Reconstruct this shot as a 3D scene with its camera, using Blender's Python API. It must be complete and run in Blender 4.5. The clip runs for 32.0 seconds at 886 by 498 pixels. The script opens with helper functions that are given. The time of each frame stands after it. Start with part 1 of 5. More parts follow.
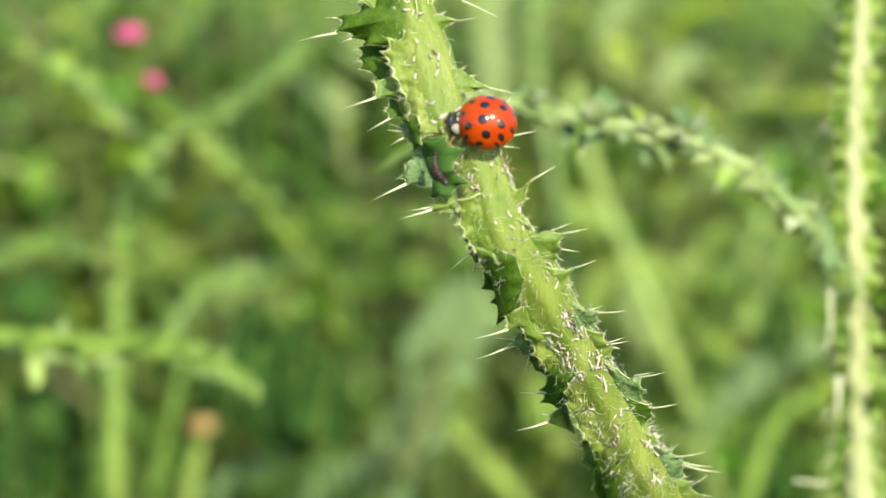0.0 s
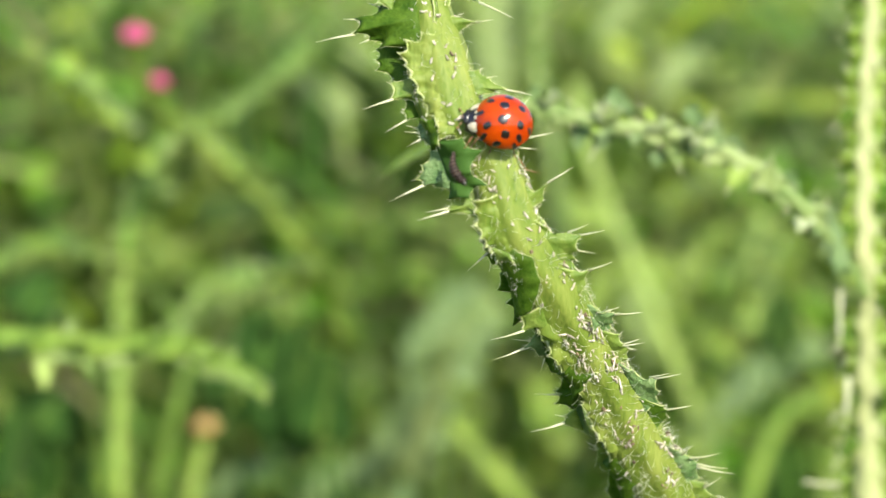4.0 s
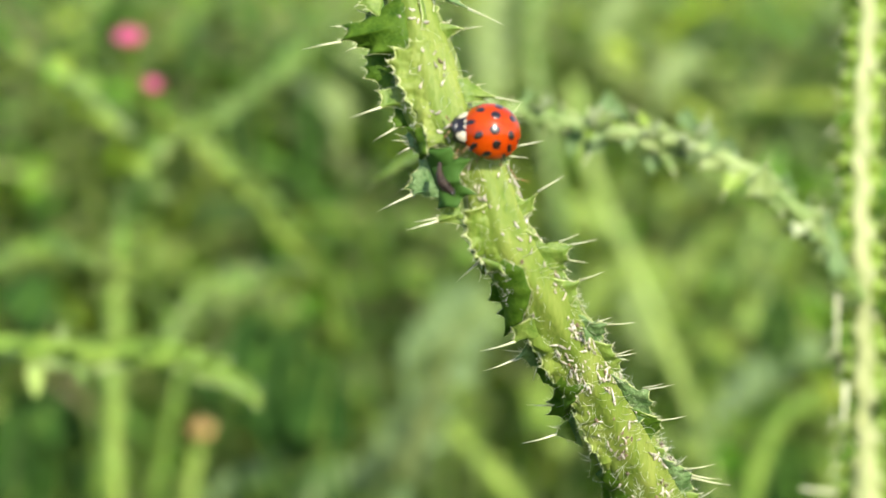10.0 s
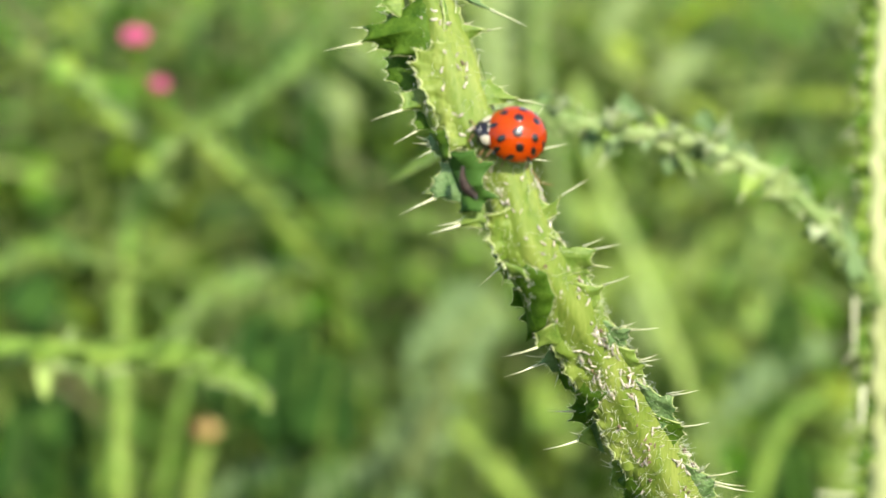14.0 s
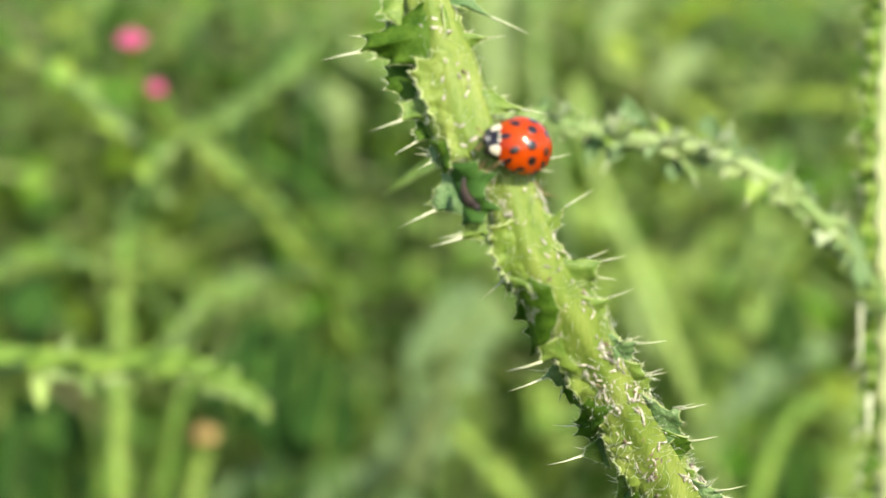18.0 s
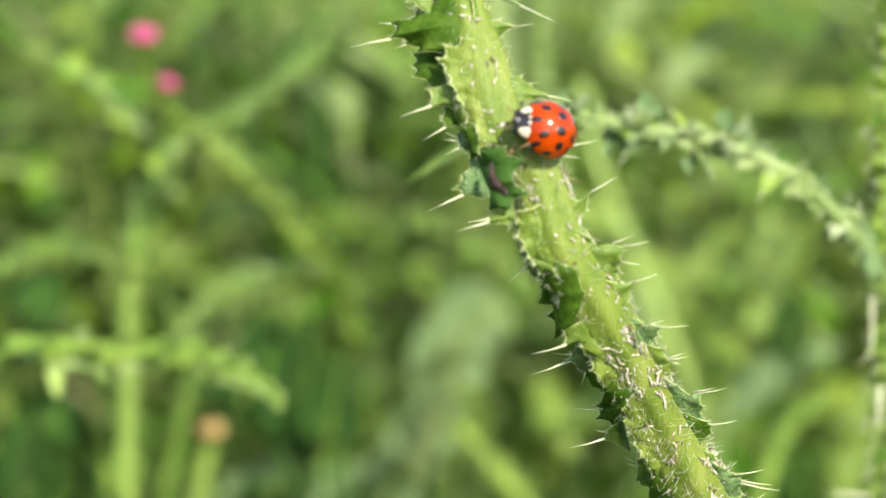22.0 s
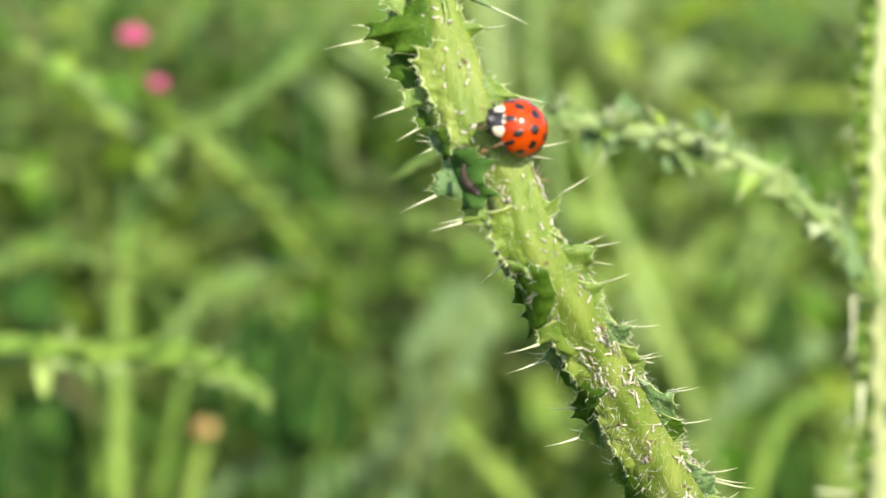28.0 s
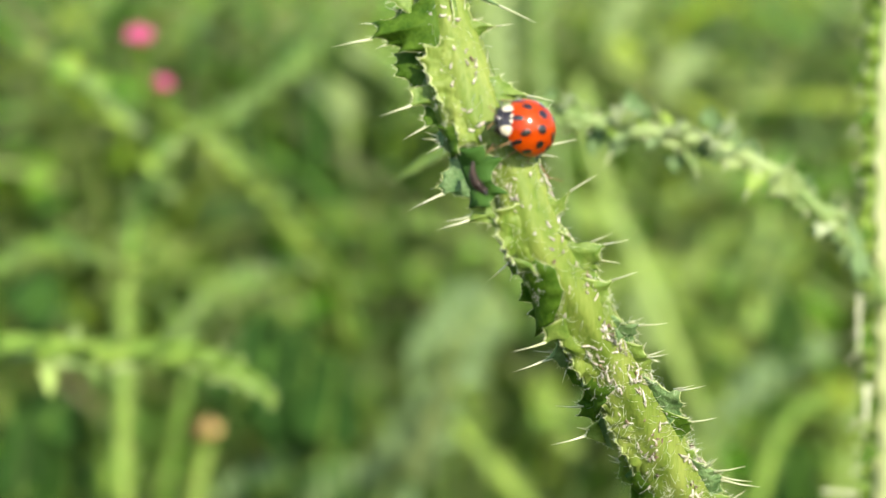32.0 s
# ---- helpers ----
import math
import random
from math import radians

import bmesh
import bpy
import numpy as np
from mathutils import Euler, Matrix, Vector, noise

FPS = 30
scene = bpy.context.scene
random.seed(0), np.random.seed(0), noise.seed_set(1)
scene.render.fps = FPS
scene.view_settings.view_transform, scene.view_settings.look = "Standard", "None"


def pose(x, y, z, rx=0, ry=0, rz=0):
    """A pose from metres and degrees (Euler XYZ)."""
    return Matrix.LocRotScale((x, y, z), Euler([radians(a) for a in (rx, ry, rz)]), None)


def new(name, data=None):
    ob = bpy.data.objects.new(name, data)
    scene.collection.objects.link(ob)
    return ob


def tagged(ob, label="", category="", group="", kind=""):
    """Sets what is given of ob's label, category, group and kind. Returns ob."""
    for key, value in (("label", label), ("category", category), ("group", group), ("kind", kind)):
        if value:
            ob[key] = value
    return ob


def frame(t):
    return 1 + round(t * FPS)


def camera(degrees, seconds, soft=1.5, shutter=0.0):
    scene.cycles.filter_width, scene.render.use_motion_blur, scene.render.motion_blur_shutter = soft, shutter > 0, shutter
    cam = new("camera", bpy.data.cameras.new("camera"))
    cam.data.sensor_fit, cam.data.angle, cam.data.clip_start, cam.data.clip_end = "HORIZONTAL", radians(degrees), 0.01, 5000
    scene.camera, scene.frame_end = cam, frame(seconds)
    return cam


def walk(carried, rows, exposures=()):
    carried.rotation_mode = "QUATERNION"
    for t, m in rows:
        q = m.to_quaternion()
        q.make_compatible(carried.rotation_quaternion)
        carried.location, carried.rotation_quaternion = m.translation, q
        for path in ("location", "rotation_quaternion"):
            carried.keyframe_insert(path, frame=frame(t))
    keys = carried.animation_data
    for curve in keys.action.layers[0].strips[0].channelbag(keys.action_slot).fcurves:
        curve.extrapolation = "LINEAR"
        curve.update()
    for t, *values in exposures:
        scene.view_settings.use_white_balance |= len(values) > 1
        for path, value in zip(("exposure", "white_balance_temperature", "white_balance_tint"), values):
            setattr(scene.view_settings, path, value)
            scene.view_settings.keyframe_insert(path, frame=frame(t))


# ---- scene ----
# ---- camera ----
cam = camera(30, 32.0, soft=1.4)
cam.data.dof.use_dof = True
cam.data.dof.focus_distance = 0.170
cam.data.dof.aperture_fstop = 17.0
walk(cam, [
    (0, pose(0.00000, -0.00000, 0.55000, 78.000, -0.000, 0.000)),
    (0.5, pose(-0.00053, -0.00129, 0.55007, 78.017, -0.054, -0.055)),
    (1, pose(0.00014, -0.00152, 0.54993, 78.034, -0.014, 0.010)),
    (1.5, pose(-0.00020, -0.00048, 0.54997, 78.017, -0.038, 0.004)),
    (2, pose(-0.00027, -0.00084, 0.54994, 78.027, -0.044, 0.012)),
    (2.5, pose(-0.00032, -0.00041, 0.54998, 78.044, -0.134, 0.048)),
    (3, pose(-0.00061, -0.00012, 0.55012, 78.024, -0.050, 0.066)),
    (3.5, pose(-0.00147, -0.00025, 0.55019, 78.005, -0.065, -0.014)),
    (5.5, pose(-0.00230, 0.00056, 0.55001, 78.013, -0.170, -0.026)),
    (6, pose(-0.00391, 0.00361, 0.55017, 77.956, -0.044, -0.123)),
    (6.5, pose(-0.00712, 0.00486, 0.55020, 77.900, -0.369, -0.223)),
    (7, pose(-0.00218, -0.00015, 0.54948, 78.092, -0.010, -0.243)),
    (7.5, pose(-0.00062, 0.00224, 0.55069, 77.944, 0.045, -0.100)),
    (8, pose(-0.00034, 0.00129, 0.55027, 77.984, 0.049, -0.143)),
    (8.5, pose(-0.00081, 0.00215, 0.55047, 77.993, 0.092, -0.148)),
    (9, pose(-0.00126, 0.00261, 0.55061, 77.978, 0.128, -0.133)),
    (9.5, pose(-0.00105, 0.00271, 0.55074, 77.967, 0.127, -0.103)),
    (10, pose(-0.00088, 0.00238, 0.55070, 77.977, 0.104, -0.114)),
    (10.5, pose(-0.00170, 0.00288, 0.55068, 77.977, 0.188, -0.262)),
    (11, pose(-0.00073, 0.00308, 0.55086, 77.949, 0.233, -0.222)),
    (11.5, pose(-0.00220, 0.00538, 0.55126, 77.848, 0.213, -0.279)),
    (12, pose(0.00016, 0.00248, 0.55077, 77.976, 0.178, -0.071)),
    (12.5, pose(-0.00220, 0.00547, 0.55110, 77.888, 0.246, -0.154)),
    (13, pose(-0.00365, 0.00652, 0.55125, 77.827, 0.140, -0.371)),
    (13.5, pose(-0.00309, 0.00548, 0.55092, 77.949, 0.090, -0.200)),
    (14, pose(-0.00293, 0.00460, 0.55083, 77.920, 0.082, -0.083)),
    (14.5, pose(-0.00400, 0.00678, 0.55125, 77.905, 0.136, -0.174)),
    (16.5, pose(-0.00227, 0.00653, 0.55121, 77.861, 0.257, -0.287)),
    (17, pose(-0.00258, 0.00753, 0.55145, 77.868, 0.305, -0.211)),
    (17.5, pose(-0.00203, 0.00596, 0.55129, 77.846, 0.258, -0.196)),
    (18, pose(-0.00324, 0.00812, 0.55138, 77.897, 0.340, -0.201)),
    (18.5, pose(-0.00697, 0.01150, 0.55245, 77.643, 0.767, -0.334)),
    (19, pose(-0.00340, 0.01078, 0.55177, 77.880, 0.211, -0.358)),
    (19.5, pose(-0.00808, 0.01471, 0.55227, 77.701, 0.513, -0.404)),
    (20, pose(-0.00737, 0.01324, 0.55227, 77.676, 0.583, -0.445)),
    (20.5, pose(-0.00564, 0.00936, 0.55133, 77.874, 0.401, -0.301)),
    (21, pose(-0.00607, 0.00943, 0.55131, 77.863, 0.264, -0.351)),
    (21.5, pose(-0.00351, 0.00753, 0.55123, 77.921, 0.331, -0.055)),
    (22, pose(-0.00597, 0.00511, 0.55032, 77.952, -0.069, -0.156)),
    (22.5, pose(-0.00225, 0.00215, 0.55030, 77.968, -0.096, -0.032)),
    (23, pose(-0.00272, 0.00255, 0.55034, 77.943, -0.061, -0.179)),
    (23.5, pose(-0.00300, 0.00277, 0.55028, 77.973, -0.016, -0.084)),
    (24, pose(-0.00248, 0.00331, 0.55054, 77.907, -0.015, -0.101)),
    (24.5, pose(-0.00318, 0.00334, 0.55032, 77.934, 0.077, -0.249)),
    (25, pose(-0.00246, 0.00258, 0.55029, 77.969, 0.050, -0.219)),
    (25.5, pose(-0.00089, 0.00303, 0.55057, 77.960, 0.079, -0.169)),
    (27.5, pose(-0.00158, 0.00199, 0.55032, 78.000, -0.009, -0.021)),
    (28, pose(-0.00346, 0.00417, 0.55070, 77.905, 0.071, -0.220)),
    (28.5, pose(-0.00763, 0.00884, 0.55080, 77.794, 0.049, -0.427)),
    (29, pose(-0.00387, 0.00268, 0.55036, 77.977, -0.016, -0.154)),
    (29.5, pose(-0.00502, 0.00548, 0.55050, 77.912, 0.062, -0.300)),
    (30, pose(-0.00512, 0.00515, 0.55051, 77.932, 0.065, -0.159)),
    (30.5, pose(-0.00833, 0.00995, 0.55113, 77.795, 0.284, -0.438)),
    (31, pose(-0.00431, 0.00387, 0.55057, 77.972, 0.004, 0.006)),
    (31.5, pose(-0.00625, 0.00666, 0.55093, 77.900, 0.217, -0.189)),
    (32, pose(-0.00381, 0.00388, 0.55043, 77.950, 0.003, -0.072)),
])

# ---- light ----
MM = 0.001
EYE = Vector((0.0, 0.0, 0.55))
TILT = radians(12)
ACROSS = Vector((1, 0, 0))
AWAY = Vector((0, math.cos(TILT), -math.sin(TILT)))
UP = Vector((0, math.sin(TILT), math.cos(TILT)))
NEAR = -AWAY


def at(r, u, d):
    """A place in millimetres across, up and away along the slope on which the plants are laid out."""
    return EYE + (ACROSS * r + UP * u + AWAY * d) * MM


def way(r, u, n):
    """A direction: across, up, and back towards the path."""
    return (ACROSS * r + UP * u + NEAR * n).normalized()


SUN = way(0.33, 0.42, 0.84)
world = bpy.data.worlds.new("sky")
scene.world = world
world.use_nodes = True
sky = world.node_tree.nodes.new("ShaderNodeTexSky")
sky.sky_type, sky.sun_disc = "NISHITA", False
sky.sun_elevation = math.asin(SUN.z)
sky.sun_rotation = math.atan2(SUN.x, SUN.y)
world.node_tree.links.new(sky.outputs[0], world.node_tree.nodes["Background"].inputs[0])
world.node_tree.nodes["Background"].inputs[1].default_value = 0.15
sun = new("sun", bpy.data.lights.new("sun", "SUN"))
sun.data.energy, sun.data.angle, sun.data.color = 4.2, radians(0.6), (1.0, 0.935, 0.77)
sun.rotation_euler = (-SUN).to_track_quat("-Z", "Y").to_euler()
scene.view_settings.exposure = 0.88


# ---- materials ----
def surface(name, dark, light, scale=900.0, rough=0.5, passing=0.0, bump=0.0, fine=5.0, coat=0.0, gloss=0.12, stretch=(1, 1, 1), spread=0.0, isles=False, turn=0.0, spec=0.5, hues=0.0):
    """A two-scale noise surface; passing is the share of light that goes through the blade."""
    m = bpy.data.materials.new(name)
    m.use_nodes = True
    t, n = m.node_tree, m.node_tree.nodes
    n.clear()
    out = n.new("ShaderNodeOutputMaterial")
    b = n.new("ShaderNodeBsdfPrincipled")
    b.inputs["Roughness"].default_value = rough
    b.inputs["Coat Weight"].default_value = coat
    b.inputs["Specular IOR Level"].default_value = spec
    b.inputs["Coat Roughness"].default_value = gloss
    tc, mp = n.new("ShaderNodeTexCoord"), n.new("ShaderNodeMapping")
    mp.inputs["Scale"].default_value, mp.inputs["Rotation"].default_value = stretch, (0, radians(turn), 0)
    t.links.new(tc.outputs["Object"], mp.inputs[0])
    big, small, add, ramp = n.new("ShaderNodeTexNoise"), n.new("ShaderNodeTexNoise"), n.new("ShaderNodeMath"), n.new("ShaderNodeMix")
    big.inputs["Scale"].default_value, small.inputs["Scale"].default_value = scale, scale * fine
    big.inputs["Detail"].default_value = small.inputs["Detail"].default_value = 3
    for x in (big, small):
        t.links.new(mp.outputs[0], x.inputs["Vector"])
    add.operation, add.use_clamp = "MULTIPLY_ADD", True
    t.links.new(small.outputs[0], add.inputs[0])
    add.inputs[1].default_value = 1.0
    sub = n.new("ShaderNodeMath")
    sub.operation, sub.inputs[1].default_value = "SUBTRACT", 0.5
    t.links.new(big.outputs[0], sub.inputs[0])
    mul = n.new("ShaderNodeMath")
    mul.operation, mul.inputs[1].default_value = "MULTIPLY", 2.2
    t.links.new(sub.outputs[0], mul.inputs[0])
    t.links.new(mul.outputs[0], add.inputs[2])
    ramp.data_type = "RGBA"
    ramp.inputs[6].default_value, ramp.inputs[7].default_value = (*dark, 1), (*light, 1)
    t.links.new(add.outputs[0], ramp.inputs[0])
    colour = ramp.outputs[2]
    if spread:
        hsv = n.new("ShaderNodeHueSaturation")
        rnd = n.new("ShaderNodeNewGeometry" if isles else "ShaderNodeObjectInfo")
        rng = n.new("ShaderNodeMapRange")
        rng.inputs[3].default_value, rng.inputs[4].default_value = 1 - spread, 1 + spread
        t.links.new(rnd.outputs["Random Per Island" if isles else "Random"], rng.inputs[0])
        t.links.new(rng.outputs[0], hsv.inputs["Value"])
        t.links.new(colour, hsv.inputs["Color"])
        hue = n.new("ShaderNodeMapRange")
        hue.inputs[3].default_value, hue.inputs[4].default_value = 0.5 - 0.04 * spread, 0.5 + 0.09 * spread
        t.links.new(big.outputs[0], hue.inputs[0])
        if hues:
            more, fade = n.new("ShaderNodeMath"), n.new("ShaderNodeMapRange")
            more.operation, more.inputs[1].default_value = "MULTIPLY", 7.31
            frac = n.new("ShaderNodeMath")
            frac.operation = "FRACT"
            t.links.new(rnd.outputs["Random Per Island" if isles else "Random"], more.inputs[0])
            t.links.new(more.outputs[0], frac.inputs[0])
            t.links.new(frac.outputs[0], hue.inputs[0])
            hue.inputs[3].default_value, hue.inputs[4].default_value = 0.5 - 0.6 * hues, 0.5 + hues
            fade.inputs[3].default_value, fade.inputs[4].default_value = 1 - 1.6 * hues, 1 + 3.5 * hues
            t.links.new(rnd.outputs["Random Per Island" if isles else "Random"], fade.inputs[0])
            t.links.new(fade.outputs[0], hsv.inputs["Saturation"])
        t.links.new(hue.outputs[0], hsv.inputs["Hue"])
        colour = hsv.outputs[0]
    t.links.new(colour, b.inputs["Base Color"])
    if bump:
        bp = n.new("ShaderNodeBump")
        bp.inputs["Strength"].default_value, bp.inputs["Distance"].default_value = 1.0, bump * MM
        t.links.new(add.outputs[0], bp.inputs["Height"])
        t.links.new(bp.outputs[0], b.inputs["Normal"])
    if passing:
        tr, mx = n.new("ShaderNodeBsdfTranslucent"), n.new("ShaderNodeMixShader")
        t.links.new(colour, tr.inputs[0])
        mx.inputs[0].default_value = passing
        t.links.new(b.outputs[0], mx.inputs[1])
        t.links.new(tr.outputs[0], mx.inputs[2])
        t.links.new(mx.outputs[0], out.inputs[0])
    else:
        t.links.new(b.outputs[0], out.inputs[0])
    return m


M_STEM = surface("stem_skin", (0.110, 0.184, 0.016), (0.262, 0.312, 0.064), 420, 0.55, 0.15, 0.12, 7, stretch=(1, 1, 0.28), turn=26, spec=0.3)
M_WING = surface("wing_blade", (0.125, 0.235, 0.024), (0.285, 0.385, 0.072), 700, 0.5, 0.4, 0.12)
M_RIM = surface("wing_rim", (0.38, 0.47, 0.13), (0.60, 0.65, 0.30), 700, 0.5, 0.2, 0.05)
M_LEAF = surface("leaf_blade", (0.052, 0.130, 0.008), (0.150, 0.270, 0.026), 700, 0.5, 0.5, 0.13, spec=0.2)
M_DUSK = surface("waxy_wing", (0.105, 0.21, 0.060), (0.235, 0.350, 0.138), 600, 0.42, 0.35, 0.2, spec=0.35)
M_RUST = surface("rust_hair", (0.30, 0.12, 0.05), (0.45, 0.22, 0.10), 900, 0.5, 0.2)
M_SPINE = surface("spine", (0.55, 0.58, 0.30), (0.80, 0.80, 0.60), 600, 0.4, 0.25)
M_HAIR = surface("hair", (0.75, 0.78, 0.62), (0.9, 0.9, 0.8), 600, 0.5, 0.4)
M_SKIN = surface("cast_skin", (0.52, 0.44, 0.35), (0.82, 0.76, 0.67), 1500, 0.6, 0.2, 0.05, spread=0.25)
M_CRUMB = surface("crumb", (0.07, 0.045, 0.025), (0.30, 0.21, 0.13), 1800, 0.8, 0.0, 0.1, spread=0.4)
M_RED = surface("wing_case", (0.305, 0.021, 0.0006), (0.455, 0.058, 0.0010), 260, 0.45, 0.0, 0.006, 22, coat=0.5, gloss=0.15, spec=0.06)
M_BLACK = surface("black_shell", (0.004, 0.004, 0.005), (0.012, 0.011, 0.012), 900, 0.30, coat=0.5)
M_SPOT = surface("spot_black", (0.006, 0.004, 0.005), (0.016, 0.009, 0.009), 900, 0.3, coat=0.8)
M_CREAM = surface("cream_shell", (0.46, 0.40, 0.28), (0.62, 0.56, 0.43), 900, 0.4, coat=0.3)
M_AMBER = surface("leg_amber", (0.16, 0.085, 0.035), (0.32, 0.19, 0.085), 2000, 0.4)
M_LARVA = surface("larva_skin", (0.010, 0.005, 0.003), (0.034, 0.018, 0.011), 1600, 0.5, 0.0, 0.05)
M_BAND = surface("larva_band", (0.09, 0.055, 0.04), (0.21, 0.14, 0.10), 1600, 0.5)
M_PALE = surface("pale_stem", (0.28, 0.325, 0.12), (0.425, 0.455, 0.215), 260, 0.5, 0.0, 0.1)
# whitish green with the sun's glare on the twig leaves painted in
M_GLARE = surface("glare_leaf", (0.26, 0.345, 0.16), (0.46, 0.525, 0.31), 260, 0.7, 0.2, 0.1)
M_MIDWING = surface("mid_wing", (0.17, 0.28, 0.068), (0.37, 0.465, 0.175), 130, 0.5, 0.3)
M_FARSTEM = surface("far_stem", (0.125, 0.20, 0.020), (0.23, 0.315, 0.050), 60, 0.55)
M_FARPALE = surface("far_pale_stem", (0.19, 0.29, 0.05), (0.31, 0.41, 0.10), 60, 0.55)
M_SIDELEAF = surface("side_leaf", (0.13, 0.235, 0.022), (0.29, 0.41, 0.058), 160, 0.5, 0.3, 0.1)
M_TOOTHLEAF = surface("toothed_leaf", (0.085, 0.172, 0.013), (0.20, 0.32, 0.042), 160, 0.5, 0.25, 0.1)
M_FARLEAF = surface("far_leaf", (0.099, 0.177, 0.026), (0.24, 0.348, 0.069), 50, 0.55, 0.3, spread=0.55, hues=0.028)
M_BLUELEAF = surface("blue_leaf", (0.11, 0.20, 0.065), (0.21, 0.31, 0.12), 40, 0.55, 0.25)
M_PINK = surface("floret_pink", (0.60, 0.05, 0.22), (0.84, 0.17, 0.42), 200, 0.6, 0.3)
M_ORANGE = surface("floret_faded", (0.54, 0.33, 0.11), (0.74, 0.55, 0.25), 200, 0.6, 0.2)
M_GROWTH = surface("meadow_growth", (0.071, 0.136, 0.019), (0.224, 0.325, 0.059), 22, 0.55, 0.4, spread=0.7, isles=True, hues=0.045)
M_GRASS = surface("meadow_grass", (0.16, 0.225, 0.040), (0.34, 0.40, 0.11), 22, 0.55, 0.35, spread=0.4, isles=True)
M_DRY = surface("dry_stalk", (0.13, 0.11, 0.06), (0.30, 0.26, 0.15), 22, 0.7, 0.2, spread=0.3, isles=True)
# near-black green that stands for shade in meadow gaps and under the beetle
M_SHADE = surface("shade_leaf", (0.013, 0.044, 0.006), (0.040, 0.095, 0.015), 40, 0.65, 0.0, 0.3, spec=0.12)
M_SOIL = surface("soil", (0.035, 0.040, 0.016), (0.075, 0.085, 0.035), 9, 0.9, 0.0, 4, 12)


# ---- mesh code ----
def join(pieces):
    verts, faces = [], []
    for v, f in pieces:
        k = len(verts)
        verts += v
        faces += [tuple(i + k for i in q) for q in f]
    return verts, faces


def part(name, shape, material, parent=None, label="", smooth=True):
    """Links one shape, given in world metres, as a mesh under a thing or a part."""
    data = bpy.data.meshes.new(name)
    root = parent
    while root is not None and root.parent is not None:
        root = root.parent
    base = root.location if root is not None else Vector()
    data.from_pydata([tuple(Vector(v) - base) for v in shape[0]], [], shape[1])
    data.materials.append(material)
    data.polygons.foreach_set("use_smooth", [smooth] * len(data.polygons))
    data.update()
    ob = new(name, data)
    ob.parent = parent
    return tagged(ob, label)


def thing(name, place, label, category, group=""):
    ob = new(name)
    ob.empty_display_size = 0.005
    ob.location = place
    return tagged(ob, label, category, group)


def spline(points, n):
    """Catmull-Rom through tuples (place, *numbers), n steps a span."""
    rows = [np.array([*p[0], *p[1:]], float) for p in points]
    rows = [2 * rows[0] - rows[1]] + rows + [2 * rows[-1] - rows[-2]]
    out = []
    for i in range(1, len(rows) - 2):
        a, b, c, d = rows[i - 1:i + 3]
        for k in range(n):
            s = k / n
            out.append(0.5 * (2 * b + (c - a) * s + (2 * a - 5 * b + 4 * c - d) * s * s + (3 * b - a - 3 * c + d) * s ** 3))
    out.append(rows[-2])
    return [(Vector(o[:3]), *o[3:]) for o in out]


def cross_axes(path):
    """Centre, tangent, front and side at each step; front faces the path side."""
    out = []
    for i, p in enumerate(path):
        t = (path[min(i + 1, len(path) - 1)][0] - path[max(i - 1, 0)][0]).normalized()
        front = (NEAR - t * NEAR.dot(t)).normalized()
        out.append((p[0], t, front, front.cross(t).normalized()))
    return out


def tube(path, k=10, ribs=0, rib=0.0, scale=1.0):
    """A closed tube along (place, radius) steps, with lengthwise ribs."""
    verts, faces = [], []
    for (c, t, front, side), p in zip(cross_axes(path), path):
        for j in range(k):
            a = 2 * math.pi * j / k
            r = p[1] * scale * (1 + (rib * math.cos(ribs * a) if ribs else 0))
            verts.append(c + (front * math.cos(a) + side * math.sin(a)) * r)
    n = len(path)
    for i in range(n - 1):
        for j in range(k):
            faces.append((i * k + j, i * k + (j + 1) % k, (i + 1) * k + (j + 1) % k, (i + 1) * k + j))
    faces += [tuple(range(k))[::-1], tuple(range((n - 1) * k, n * k))]
    return verts, faces


def cone(a, b, r, k=5, r2=0.0, bend=None):
    """A tapered spine from a to b, bowed by bend."""
    a, b = Vector(a), Vector(b)
    t = (b - a).normalized()
    x = t.orthogonal().normalized()
    y = t.cross(x)
    verts, faces = [], []
    steps = (0.0, 0.5, 1.0) if bend is not None else (0.0, 1.0)
    for s in steps:
        c = a.lerp(b, s) + (bend * (4 * s * (1 - s)) if bend is not None else Vector())
        q = r * (1 - s) + r2 * s + (0.0 if s < 1 else r * 0.04)
        for j in range(k):
            w = 2 * math.pi * j / k
            verts.append(c + (x * math.cos(w) + y * math.sin(w)) * q)
    n = len(steps)
    for i in range(n - 1):
        for j in range(k):
            faces.append((i * k + j, i * k + (j + 1) % k, (i + 1) * k + (j + 1) % k, (i + 1) * k + j))
    faces += [tuple(range(k))[::-1], tuple(range((n - 1) * k, n * k))]
    return verts, faces


